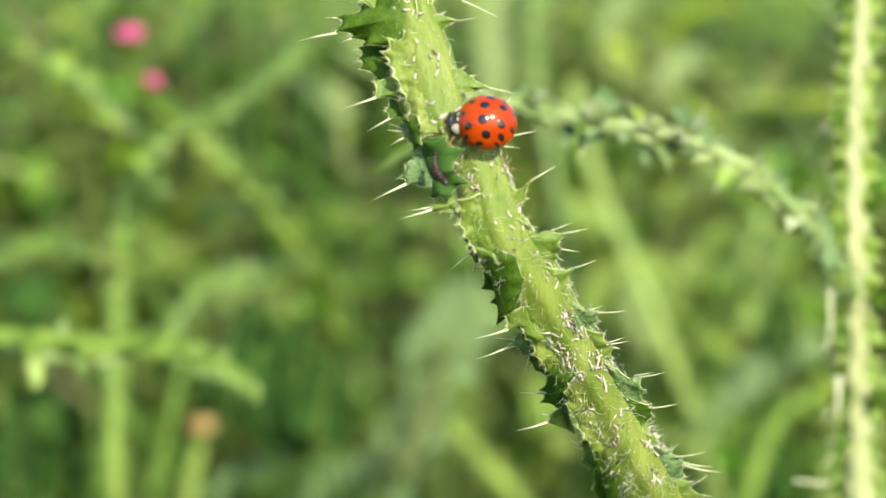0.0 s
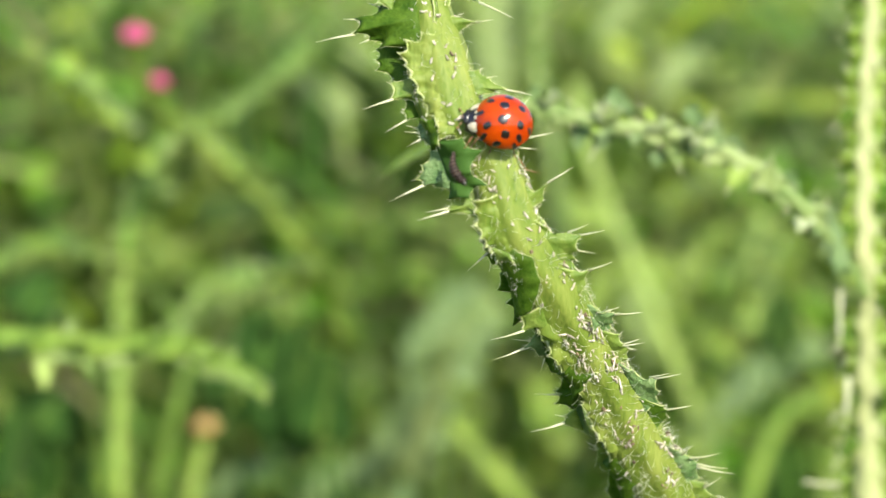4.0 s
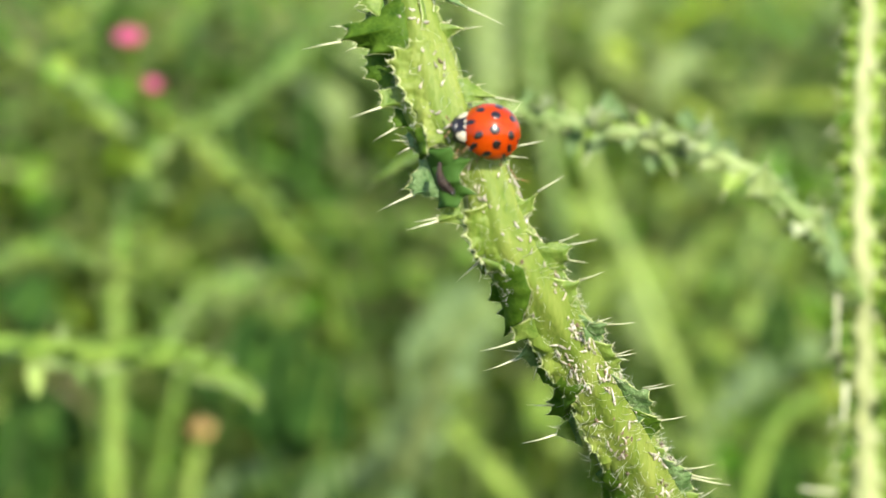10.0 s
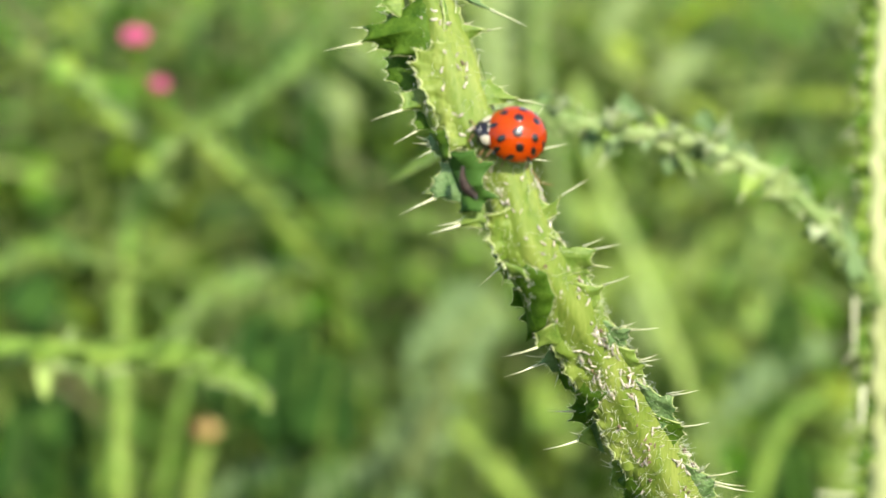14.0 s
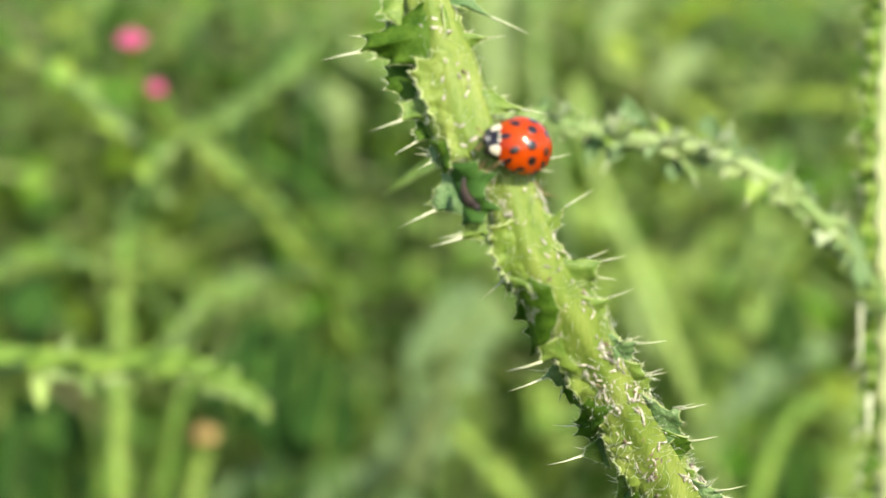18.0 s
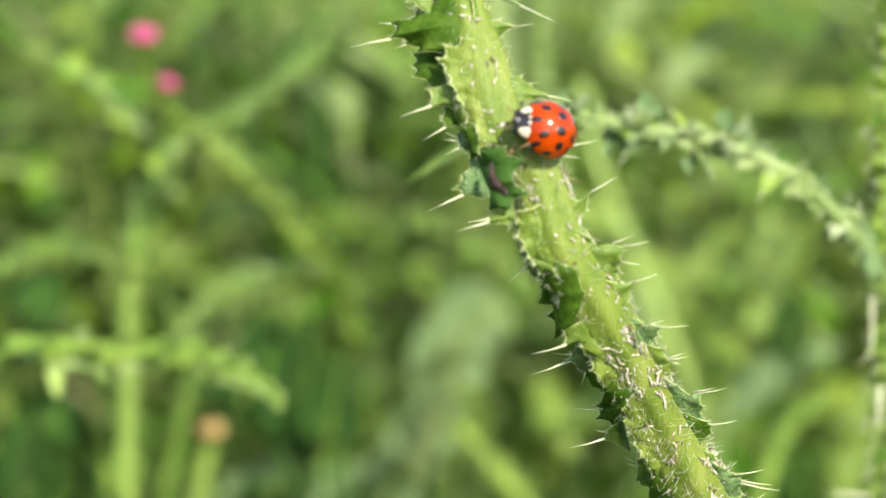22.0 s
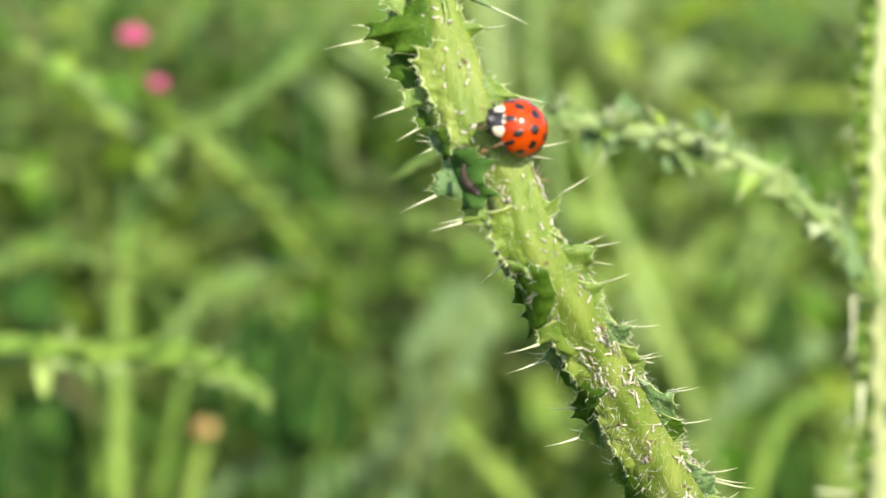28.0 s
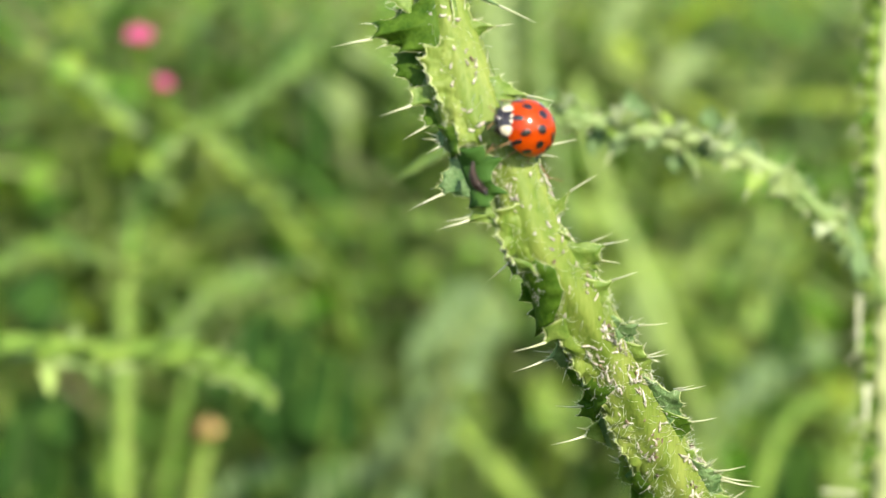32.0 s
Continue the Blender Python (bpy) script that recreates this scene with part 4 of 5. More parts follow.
def right_thistle():
    course = [(at(66.08, 76.27, 259.2), 1.0 * MM), (at(65.91, 52.35, 259.2), 1.02 * MM), (at(65.73, 39.07, 259.2), 1.04 * MM), (at(64.84, 25.78, 259.2), 1.08 * MM), (at(64.49, 12.49, 259.2), 1.12 * MM),
              (at(64.67, -0.8, 259.2), 1.18 * MM), (at(65.64, -14.26, 262.4), 1.4 * MM), (at(66.63, -28.05, 265.6), 1.5 * MM), (at(67.61, -42.17, 268.8), 2.5 * MM), (at(69.6, -71.39, 275.2), 2.3 * MM)]
    plant = thing("thistle_plant", (0.075, 0.40, -0.02), "upright pale thistle stem with crisped green wings and a side branch", "thistle", "meadow thistles")
    winged(plant, course, "pale yellow-green stem", (-100, 98, -135, 150), 1.7, 3.7, 6.6, 11, 30, 1.5, blade_mat=M_SIDELEAF)
    # front wings take the pale stem colour to stand for sunlight on them
    for angle, low, high, shift in ((-58, 0.02, 1.45, 0.0), (56, 0.02, 1.55, 3.3)):
        pace = scallop(angle * 0.2, low * MM, high * MM, 6.6 * MM)
        part("wing", ribbon(spline(course, 30), angle, lambda s: pace(s + shift * MM), crisp(angle, 0.5 * MM, 3.3 * MM), 0.3 * MM)[0], M_PALE, plant, "crisped wing facing the sun, coloured pale as if sunlit")
    for r, u, d, r2, u2, d2, w in ((62.6, -12.5, 259.0, 59.8, -15.2, 258.0, 1.3), (63.4, -22.5, 260.5, 60.6, -25.6, 259.5, 1.4), (64.0, -30.0, 262.0, 61.0, -33.0, 261.0, 1.5), (62.5, 4.0, 258.5, 59.6, 1.6, 257.5, 1.2), (62.6, 22.0, 258.5, 59.8, 19.5, 257.5, 1.2),
                                   (66.8, 6.0, 258.5, 69.4, 9.5, 257.5, 1.3), (67.2, -9.0, 259.0, 70.2, -6.0, 258.0, 1.4), (68.0, -24.0, 261.0, 71.5, -22.0, 260.0, 1.5)):
        a, b = at(r, u, d), at(r2, u2, d2)
        leaf = part("leaf_lobe", blade(a, b, w * MM, way(-0.5, -0.2, 0.8), 0.4, 0.15 * MM, n=7, m=5, seed=u, teeth=0.3), M_LEAF, plant, "dark green spiny lobe")
        part("spine", cone(a.lerp(b, 0.8), a.lerp(b, 1.7), 0.18 * MM, 5), M_SPINE, leaf)
    foot = rooted(course, (0.075, 0.40, -0.02), 0.05)
    part("stem", tube(spline(foot[9:], 8), 12), M_PALE, plant)
    twig = [(at(64.49, -7.0, 259.2), 1.18 * MM), (at(59.1, -1.3, 252.8), 1.07 * MM), (at(52.86, 4.3, 243.2), 1.02 * MM), (at(45.6, 10.4, 240.0), 1.02 * MM), (at(37.97, 14.7, 238.4), 0.95 * MM),
            (at(29.62, 16.9, 236.8), 0.87 * MM), (at(21.38, 18.1, 235.2), 0.84 * MM), (at(14.05, 19.56, 233.6), 0.75 * MM), (at(7.61, 20.69, 232.0), 0.69 * MM), (at(1.27, 21.49, 232.0), 0.53 * MM)]
    winged(plant, twig, "thin green side branch", (-85, 88), 0.2, 2.0, 9.0, 23, 18, 1.2, blade_mat=M_MIDWING, stem=M_MIDWING)
    rng, bough = random.Random(19), spline(twig, 12)
    for i in range(8, len(bough) - 2, 3):
        a, ln = bough[i][0], rng.uniform(1.6, 3.8) * MM
        d = way(rng.uniform(-0.6, 0.4), rng.choice((-1, 1)) * rng.uniform(0.3, 1.0), rng.uniform(-0.2, 0.9))
        mat = rng.choice((M_MIDWING, M_MIDWING, M_GLARE, M_BLUELEAF, M_SIDELEAF))
        leaf = part("leaf_lobe", blade(a - d * 0.3 * MM, a + d * ln, rng.uniform(0.7, 1.6) * MM, way(rng.uniform(-.6, .6), rng.uniform(-0.1, 0.6), 0.8), 0.4, 0.15 * MM, n=7, m=5, seed=i * 1.1, teeth=0.3, shape=1.0), mat, plant)
        if i % 6 == 0:
            part("spine", cone(a + d * ln * 0.8, a + d * ln * 1.5, 0.16 * MM, 5), M_SPINE, leaf)
    for n, (r, u, d, r2, u2, d2, w) in enumerate(TWIG_LEAVES):
        a, b = at(r, u, d), at(r2, u2, d2)
        leaf = part("leaf_lobe", blade(a - (b - a) * 0.2, a.lerp(b, 0.75), w * MM, way(0.3, 0.5, 0.6), 0.4, 0.2 * MM, seed=n * 1.9, teeth=0.25), (M_BLUELEAF, M_MIDWING, M_SIDELEAF, M_BLUELEAF)[n % 4], plant)
        part("spine", cone(a.lerp(b, 0.6), b, 0.16 * MM, 6), M_SPINE, leaf)
    # young leaves at the nodes of the side branch, glare put into their pale colour, each with a dark leaf beside it
    for k, (node, size) in enumerate(((at(21.75, 19.91, 234), 1.9), (at(34.76, 16.37, 236), 1.7), (at(37.59, 21.12, 235), 1.5), (at(13.74, 22.82, 231), 1.4), (at(45.30, 9.22, 241), 1.4), (at(54.77, 5.21, 250), 1.6), (at(56.96, 8.66, 251), 1.5), (at(29.52, 17.66, 236), 1.3))):
        foot = min((b[0] for b in bough), key=lambda b: (b - node).length)
        for n in range(5):
            d = (way(rng.uniform(-0.8, 0.8), rng.uniform(-0.5, 0.9), rng.uniform(0.0, 0.6)) + (node - foot) / (2.5 * MM)).normalized()
            p = foot + way(rng.uniform(-1, 1), rng.uniform(-0.3, 0.3), 0.6) * 0.9 * MM + (node - foot) * 0.3
            part("young_leaf", blade(p, p + d * size * rng.uniform(1.2, 2.0) * MM, rng.uniform(0.35, 0.55) * size * MM, way(rng.uniform(-.4, .4), 0.4, 0.8), 0.4, 0.15 * MM, n=7, m=5, seed=k + n * 1.7, teeth=0.3), M_GLARE if n % 5 < 3 else M_MIDWING, plant, "young leaf coloured pale for the glare on it")
    for k, (p, q) in enumerate(((at(10.60, 22.21, 228), at(14.03, 20.65, 228)), (at(22.03, 22.34, 231), at(26.13, 19.82, 231)), (at(33.46, 20.54, 232), at(36.95, 16.73, 232)), (at(28.51, 12.82, 233), at(31.69, 14.73, 233)), (at(18.39, 17.84, 231), at(17.45, 14.05, 231)), (at(40.01, 16.53, 236), at(43.23, 12.34, 236)), (at(50.03, 11.59, 244), at(52.70, 6.59, 244)))):
        part("leaf_lobe", blade(p + AWAY * 6 * MM, q + AWAY * 6 * MM, 1.3 * MM, way(-0.3, 0.1, 0.8), 0.3, 0.15 * MM, seed=k * 2.1, teeth=0.25), M_DUSK, plant, "dark green leaf of the side branch")
    part("dry_scale", blade(at(60.02, -5.16, 256.0), at(60.02, -15.49, 256.0), 0.26 * MM, way(-0.2, 0.2, 0.9), 0.3, 0.15 * MM, seed=2.0, shape=0.4), M_SPINE, plant, "pale dry scale along the stem")
    part("dry_scale", blade(at(62.19, -19.84, 259.2), at(61.83, -26.49, 259.2), 0.4 * MM, way(-0.2, 0.2, 0.9), 0.3, 0.15 * MM, seed=4.0, shape=0.4), M_SPINE, plant, "pale dry scale along the stem")
    part("spine", cone(at(61.52, -37.4, 262.4), at(54.92, -36.32, 259.2), 0.40 * MM, 7, 0.15 * MM), M_SPINE, plant, "stout pale reddish spine")


TWIG_LEAVES = [
    (36.75, 14.45, 238.4, 37.55, 20.83, 236.8, 2.28),
    (44.49, 9.16, 238.4, 45.97, 14.35, 236.8, 1.94),
    (29.82, 16.49, 238.4, 25.98, 21.64, 236.8, 1.83),
    (32.67, 15.84, 238.4, 27.19, 19.21, 236.8, 1.48),
    (22.08, 18.11, 238.4, 19.1, 12.33, 236.8, 1.94),
    (30.64, 16.08, 238.4, 32.86, 10.31, 236.8, 1.71),
    (41.23, 12.01, 238.4, 38.68, 7.47, 236.8, 1.71),
    (52.21, 4.05, 248, 54.57, 9.66, 246.4, 1.66),
    (57.72, -1.46, 248, 55.24, 9.07, 246.4, 2.02),
    (55.6, 0.23, 248, 52.04, 8.23, 246.4, 1.66),
    (14.34, 19.34, 238.4, 11.41, 22.04, 236.8, 1.6),
    (24.93, 17.54, 238.4, 23.55, 22.04, 236.8, 1.48),
    (34.71, 14.86, 238.4, 40.95, 15.97, 236.8, 1.6),
    (17.6, 18.93, 238.4, 16.27, 22.04, 236.8, 1.37),
]
right_thistle()


def pinnate(plant, course, width, teeth, seed, mat, face, rib=0.8, label="", broad=0.52):
    """A lobed thistle leaf: a midrib and pairs of toothed lobes, one mesh a lobe."""
    path = spline([(p, rib * MM) for p in course], 8)
    leaf = part("midrib", tube([(p[0], p[1] * (1 - 0.7 * i / len(path))) for i, p in enumerate(path)], 8), M_MIDWING, plant, label)
    rng = random.Random(seed)
    n = len(path)
    for k in range(teeth):
        q = (k + 0.5) / teeth
        i = min(n - 2, int(q * n))
        c, t = path[i][0], (path[i + 1][0] - path[i][0]).normalized()
        nor = (face - t * face.dot(t)).normalized()
        side = t.cross(nor)
        size = width * math.sin(math.pi * min(1, 0.18 + 0.82 * q)) ** 0.7 * MM
        for s in (-1, 1):
            d = (side * s + t * rng.uniform(0.25, 0.6) + nor * rng.uniform(-0.15, 0.45)).normalized()
            tip = c + d * size * rng.uniform(0.8, 1.15)
            lobe = part("leaf_lobe", blade(c - d * size * 0.12, tip, size * broad, nor + side * s * 0.3, 0.3, 0.15 * MM, n=6, m=5, seed=k + s, teeth=0.3, shape=1.5), mat, leaf)
            if broad > 0.8:
                part("spine", cone(tip - d * 0.8 * MM, tip + d * size * 0.25, 0.22 * MM, 5), M_SPINE, lobe)
    return leaf


def flower_head(plant, place, size, mat, turn, seed, spent=False):
    """A thistle head: spiny green cup and a brush of florets."""
    rng = random.Random(seed)
    turn = turn.normalized()
    x = turn.orthogonal().normalized()
    y = turn.cross(x)
    rot = Matrix((x, y, turn)).transposed()
    cup = part("cup", lump(place, size * 0.55, size * 0.55, size * 0.62, rot, 14, 9, 0.1, seed), M_LEAF, plant, "green spiny flower cup")
    for k in range(36):
        a, b = rng.uniform(0, 2 * math.pi), rng.uniform(-0.6, 0.8)
        d = (x * math.cos(a) + y * math.sin(a)) * math.cos(b) + turn * math.sin(b)
        p = place + d * size * 0.52
        part("bract", cone(p, p + (d + turn * 0.6).normalized() * size * 0.28, size * 0.06, 5), M_FARSTEM, cup)
    tuft = []
    for k in range(150):
        a, b = rng.uniform(0, 2 * math.pi), math.sqrt(rng.random())
        d = (x * math.cos(a) + y * math.sin(a)) * b * 0.9 + turn
        p = place + turn * size * 0.35 + (x * math.cos(a) + y * math.sin(a)) * b * size * 0.25
        tuft.append(cone(p, p + d.normalized() * size * rng.uniform(0.55, 0.95), size * 0.035, 4, size * 0.028))
    tagged(part("floret_tuft", join(tuft), mat, plant, "faded orange florets" if spent else "bright pink florets"), kind="stuff")


def left_leaf():
    plant = thing("thistle_leaf", (-0.20, 0.36, -0.02), "green lobed thistle leaf with spiny teeth on a long stalk", "leaf")
    part("stalk", tube(spline([(at(-124.48, -22.85, 336.0), 1.4 * MM), (Vector((-0.19, 0.34, 0.46)), 1.6 * MM), (Vector((-0.20, 0.36, 0.25)), 2.0 * MM), (Vector((-0.20, 0.36, -0.02)), 2.4 * MM)], 8), 10), M_FARSTEM, plant)
    pinnate(plant, [at(-124.48, -25.15, 336.0), at(-99.1, -22.31, 328.0), at(-81.08, -19.55, 323.2), at(-63.87, -18.7, 320.0), at(-51.6, -19.8, 320.0), at(-44.2, -22.3, 320.0), at(-37.9, -26.6, 320.0), at(-36.0, -29.6, 320.0)], 6.2, 12, 4, M_TOOTHLEAF, way(0.05, 0.83, 0.55), 0.6, "pale midrib", 0.85)
    for n, (a, b, w, mat) in enumerate((
            (at(-87.92, -17.28, 318), at(-78.14, -16.19, 318), 2.2, M_TOOTHLEAF),
            (at(-80.86, -17.93, 318), at(-68.90, -16.95, 318), 2.4, M_SIDELEAF),
            (at(-70.21, -19.67, 318), at(-58.04, -18.37, 318), 1.9, M_SIDELEAF),
            (at(-59.67, -20.76, 318), at(-50.43, -19.45, 318), 1.8, M_SIDELEAF),
            (at(-51.30, -21.41, 318), at(-41.52, -23.48, 318), 1.4, M_TOOTHLEAF),
            (at(-78.90, -20.00, 318), at(-71.29, -21.63, 318), 1.2, M_MIDWING),
            (at(-66.95, -21.74, 318), at(-56.73, -20.21, 318), 1.1, M_MIDWING),
            (at(-54.99, -20.98, 318), at(-46.95, -21.74, 318), 1.1, M_MIDWING),
            (at(-48.25, -22.93, 318), at(-40.10, -25.76, 318), 0.8, M_MIDWING),
            (at(-42.82, -23.26, 318), at(-36.63, -28.37, 318), 0.9, M_TOOTHLEAF),
            (at(-78.47, -19.67, 318), at(-78.03, -27.28, 318), 1.7, M_FARPALE),
            (at(-69.99, -20.32, 318), at(-68.79, -25.11, 318), 1.4, M_TOOTHLEAF),
            (at(-73.90, -16.41, 318), at(-72.38, -13.15, 318), 0.9, M_MIDWING))):
        part("leaf_lobe", blade(a, b, w * MM, way(0.05, 0.55, 0.8), 0.3, 0.15 * MM, n=12, seed=n * 2.0, shape=0.7, teeth=0.2), mat, plant)


left_leaf()


def hidden_leaf():
    """A small leaf whose stalk climbs behind the leaning stem."""
    plant = thing("thistle_leaf", (0.06, 0.26, -0.02), "light green thistle leaf behind the spiny stem", "leaf")
    part("stalk", tube(spline([(at(-2.45, 14.62, 224.0), 0.5 * MM), (at(3.4, 10.0, 224.0), 0.55 * MM), (at(9.0, -2.0, 226.0), 0.6 * MM), (at(16.0, -14.0, 229.0), 0.7 * MM), (at(24.0, -28.0, 236.0), 0.8 * MM), (Vector((0.055, 0.262, 0.30)), 1.0 * MM), (Vector((0.06, 0.26, -0.02)), 1.6 * MM)], 8), 8), M_MIDWING, plant)
    shape = blade(at(-1.45, 15.39, 224.0), at(-10.54, 10.14, 233.6), 1.8 * MM, way(0.15, 0.6, 0.75), 0.3, 0.12 * MM, seed=9.0, shape=0.7)
    edged("leaf_blade", plant, shape, 9, 7, M_SIDELEAF, random.Random(2), 0.06)


hidden_leaf()


def back_thistles():
    """The blurred thistles behind, each a plant on its own foot."""
    def stem(plant, course, foot=None, wings=(-105, -62, 65, 100, 170), lo=0.4, hi=4.6, pitch=7, seed=1, mat=None, label="green winged stem"):
        winged(plant, course, label, wings, lo, hi, pitch, seed, 7, 2.5, 0.25, mat or M_FARSTEM, M_FARLEAF, spines=False)
        if foot is not None:
            low = rooted(course, foot, 0.06)
            part("stem", tube(spline(low[len(course) - 1:], 6), 10), M_FARSTEM, plant)

    a = thing("thistle_plant", (-0.12, 0.62, -0.02), "thistle with pink flower heads and arching green branches", "thistle", "meadow thistles")
    stem(a, [(at(-73.66, 35.43, 480.0), 1.09 * MM), (at(-85.63, 24.77, 480.0), 1.29 * MM), (at(-91.21, 10.01, 480.0), 1.35 * MM), (at(-93.67, -1.48, 480.0), 1.45 * MM)], seed=30, hi=6.0, mat=M_FARLEAF)
    stem(a, [(at(-93.67, -1.48, 480.0), 1.45 * MM), (at(-94.33, -16.24, 480.0), 1.54 * MM), (at(-94.98, -42.49, 480.0), 1.58 * MM), (at(-94.98, -75.3, 480.0), 1.64 * MM)], (-0.12, 0.62, -0.02), seed=31, mat=M_FARSTEM)
    stem(a, [(at(-39.2, 64.92, 512.0), 0.65 * MM), (at(-51.53, 51.02, 496.0), 0.75 * MM), (at(-64.04, 41.03, 488.0), 0.9 * MM), (at(-73.66, 35.43, 480.0), 1.2 * MM)], hi=6.0, seed=33, mat=M_FARLEAF)
    stem(a, [(at(-73.66, 35.43, 480.0), 1.36 * MM), (at(-66.72, 29.56, 483.2), 1.24 * MM), (at(-59.04, 21.01, 488.0), 1.1 * MM)], seed=35, hi=5.0, mat=M_BLUELEAF)
    stem(a, [(at(-59.04, 21.01, 488.0), 1.1 * MM), (at(-48.14, 8.65, 496.0), 0.95 * MM), (at(-35.7, -8.57, 512.0), 0.8 * MM), (at(-29.59, -32.3, 528.0), 0.7 * MM)], seed=36, hi=7.0, mat=M_FARLEAF)
    stem(a, [(at(-86.33, 54.11, 457.6), 0.81 * MM), (at(-84.68, 46.15, 464.0), 0.93 * MM), (at(-79.69, 38.88, 472.0), 1.05 * MM), (at(-73.66, 35.43, 480.0), 1.24 * MM)], seed=37, hi=1.4)
    flower_head(a, at(-86.48, 55.83, 457.6), 5.2 * MM, M_PINK, way(0.1, 0.8, 0.6), 5)
    flower_head(a, at(-80.13, 43.95, 454.4), 3.4 * MM, M_PINK, way(0.3, 0.6, 0.6), 6)
    pinnate(a, [at(-126.97, 59.22, 480.0), at(-113.85, 54.3, 480.0), at(-100.72, 44.46, 480.0), at(-89.24, 32.97, 480.0)][::-1], 9, 8, 8, M_FARLEAF, way(0, 0.8, 0.6), 1.4)
    pinnate(a, [at(-94.98, -4.76, 480.0), at(-105.3, 0.16, 464.0), at(-117.98, -0.63, 464.0), at(-133.84, -6.18, 464.0)], 11, 8, 9, M_FARLEAF, way(0, 0.8, 0.6), 1.2)
    pinnate(a, [at(-86.44, -29.57, 512.0), at(-77.69, -15.57, 512.0), at(-61.94, -5.95, 512.0), at(-44.03, -5.23, 528.0), at(-30.49, -12.83, 544.0)], 8.0, 10, 10, M_FARLEAF, way(0.1, 0.75, 0.65), 1.4)
    pinnate(a, [at(-73.66, 35.43, 480.0), at(-76.75, 30.29, 464.0), at(-83.1, 22.36, 464.0), at(-76.75, 14.43, 464.0)], 8, 6, 12, M_FARLEAF, way(0, 0.6, 0.8), 1.2)

    b = thing("thistle_plant", (-0.07, 0.80, -0.02), "thistle with a spent orange flower head", "thistle", "meadow thistles")
    stem(b, [(at(-87.36, -69.10, 600), 1.8 * MM), (at(-90.02, -79.77, 600), 2.2 * MM), (at(-92.07, -94.12, 600), 2.5 * MM), (at(-94.26, -116.06, 608), 2.6 * MM)], (-0.07, 0.80, -0.02), seed=41)
    flower_head(b, at(-87.36, -68.2, 600.0), 6.0 * MM, M_ORANGE, way(0.1, 0.9, 0.5), 7, True)

    c = thing("thistle_plant", (0.16, 1.0, -0.02), "tall thistle with long straight green stems", "thistle", "meadow thistles")
    stem(c, [(at(65.45, 85.59, 832.0), 2.7 * MM), (at(75.40, 40.09, 832.0), 3.0 * MM), (at(93.88, -5.4, 832.0), 3.4 * MM), (at(113.79, -50.9, 832.0), 3.90 * MM), (at(130.85, -102.08, 832.0), 4.05 * MM), (at(142.22, -144.73, 832.0), 4.20 * MM)], (0.16, 1.0, -0.02), hi=6.0, pitch=12, seed=51, mat=M_FARPALE)
    stem(c, [(at(154.75, 16.68, 800.0), 2.70 * MM), (at(143.81, -10.66, 800.0), 3.00 * MM), (at(132.75, -38.76, 816.0), 3.00 * MM), (at(118.29, -56.59, 832.0), 3.15 * MM)], hi=6.0, pitch=12, seed=53, mat=M_FARPALE)
    stem(c, [(at(1.64, -81.75, 800.0), 3.00 * MM), (at(20.78, -103.62, 800.0), 3.30 * MM), (at(39.92, -125.5, 800.0), 3.45 * MM), (at(53.59, -147.37, 800.0), 3.60 * MM)], (0.05, 0.9, -0.02), hi=8.0, pitch=12, seed=55, mat=M_FARLEAF)
    stem(c, [(at(48.42, 150.68, 880.0), 3.00 * MM), (at(46.92, 114.59, 880.0), 3.00 * MM), (at(49.92, 90.53, 880.0), 3.15 * MM), (at(57.44, 42.41, 880.0), 3.15 * MM), (at(67.97, -23.76, 880.0), 3.30 * MM)], hi=6.0, pitch=12, seed=57, mat=M_MIDWING)
    stem(c, [(at(152.96, -57.19, 672.0), 1.95 * MM), (at(139.18, -66.37, 672.0), 2.25 * MM), (at(128.84, -82.45, 672.0), 2.40 * MM), (at(123.1, -105.42, 672.0), 2.55 * MM), (at(120.8, -128.38, 672.0), 2.55 * MM)], (0.13, 0.85, -0.02), seed=59, mat=M_FARLEAF)

    for n, (x0, x1, w) in enumerate(((at(-21.59, -105.42, 672.0), at(24.34, -22.74, 672.0), 12), (at(-36.22, -105.39, 736.0), at(4.02, -50.06, 736.0), 11), (at(-16.8, -52.23, 768.0), at(17.32, -15.49, 768.0), 12), (at(122.25, -70.18, 736.0), at(172.56, -42.51, 736.0), 13))):
        foot = Vector((x0.x * 0.8, x0.y + 0.10, -0.02))
        d = thing("broad_leaf_plant", foot, "pale blue-green lobed leaf on a stalk in the meadow", "plant", "blue-green broad-leaved plants")
        pinnate(d, [x0, x0.lerp(x1, 0.35) + UP * 4 * MM, x0.lerp(x1, 0.7) + UP * 5 * MM, x1], w, 8, 80 + n, M_BLUELEAF, way(0.1, 0.45, 0.85), 1.2)
        part("stalk", tube(spline([(x0, 1.6 * MM), (Vector((x0.x * 0.9, x0.y + 0.07, 0.15)), 2 * MM), (foot, 3 * MM)], 6), 8), M_BLUELEAF, d)

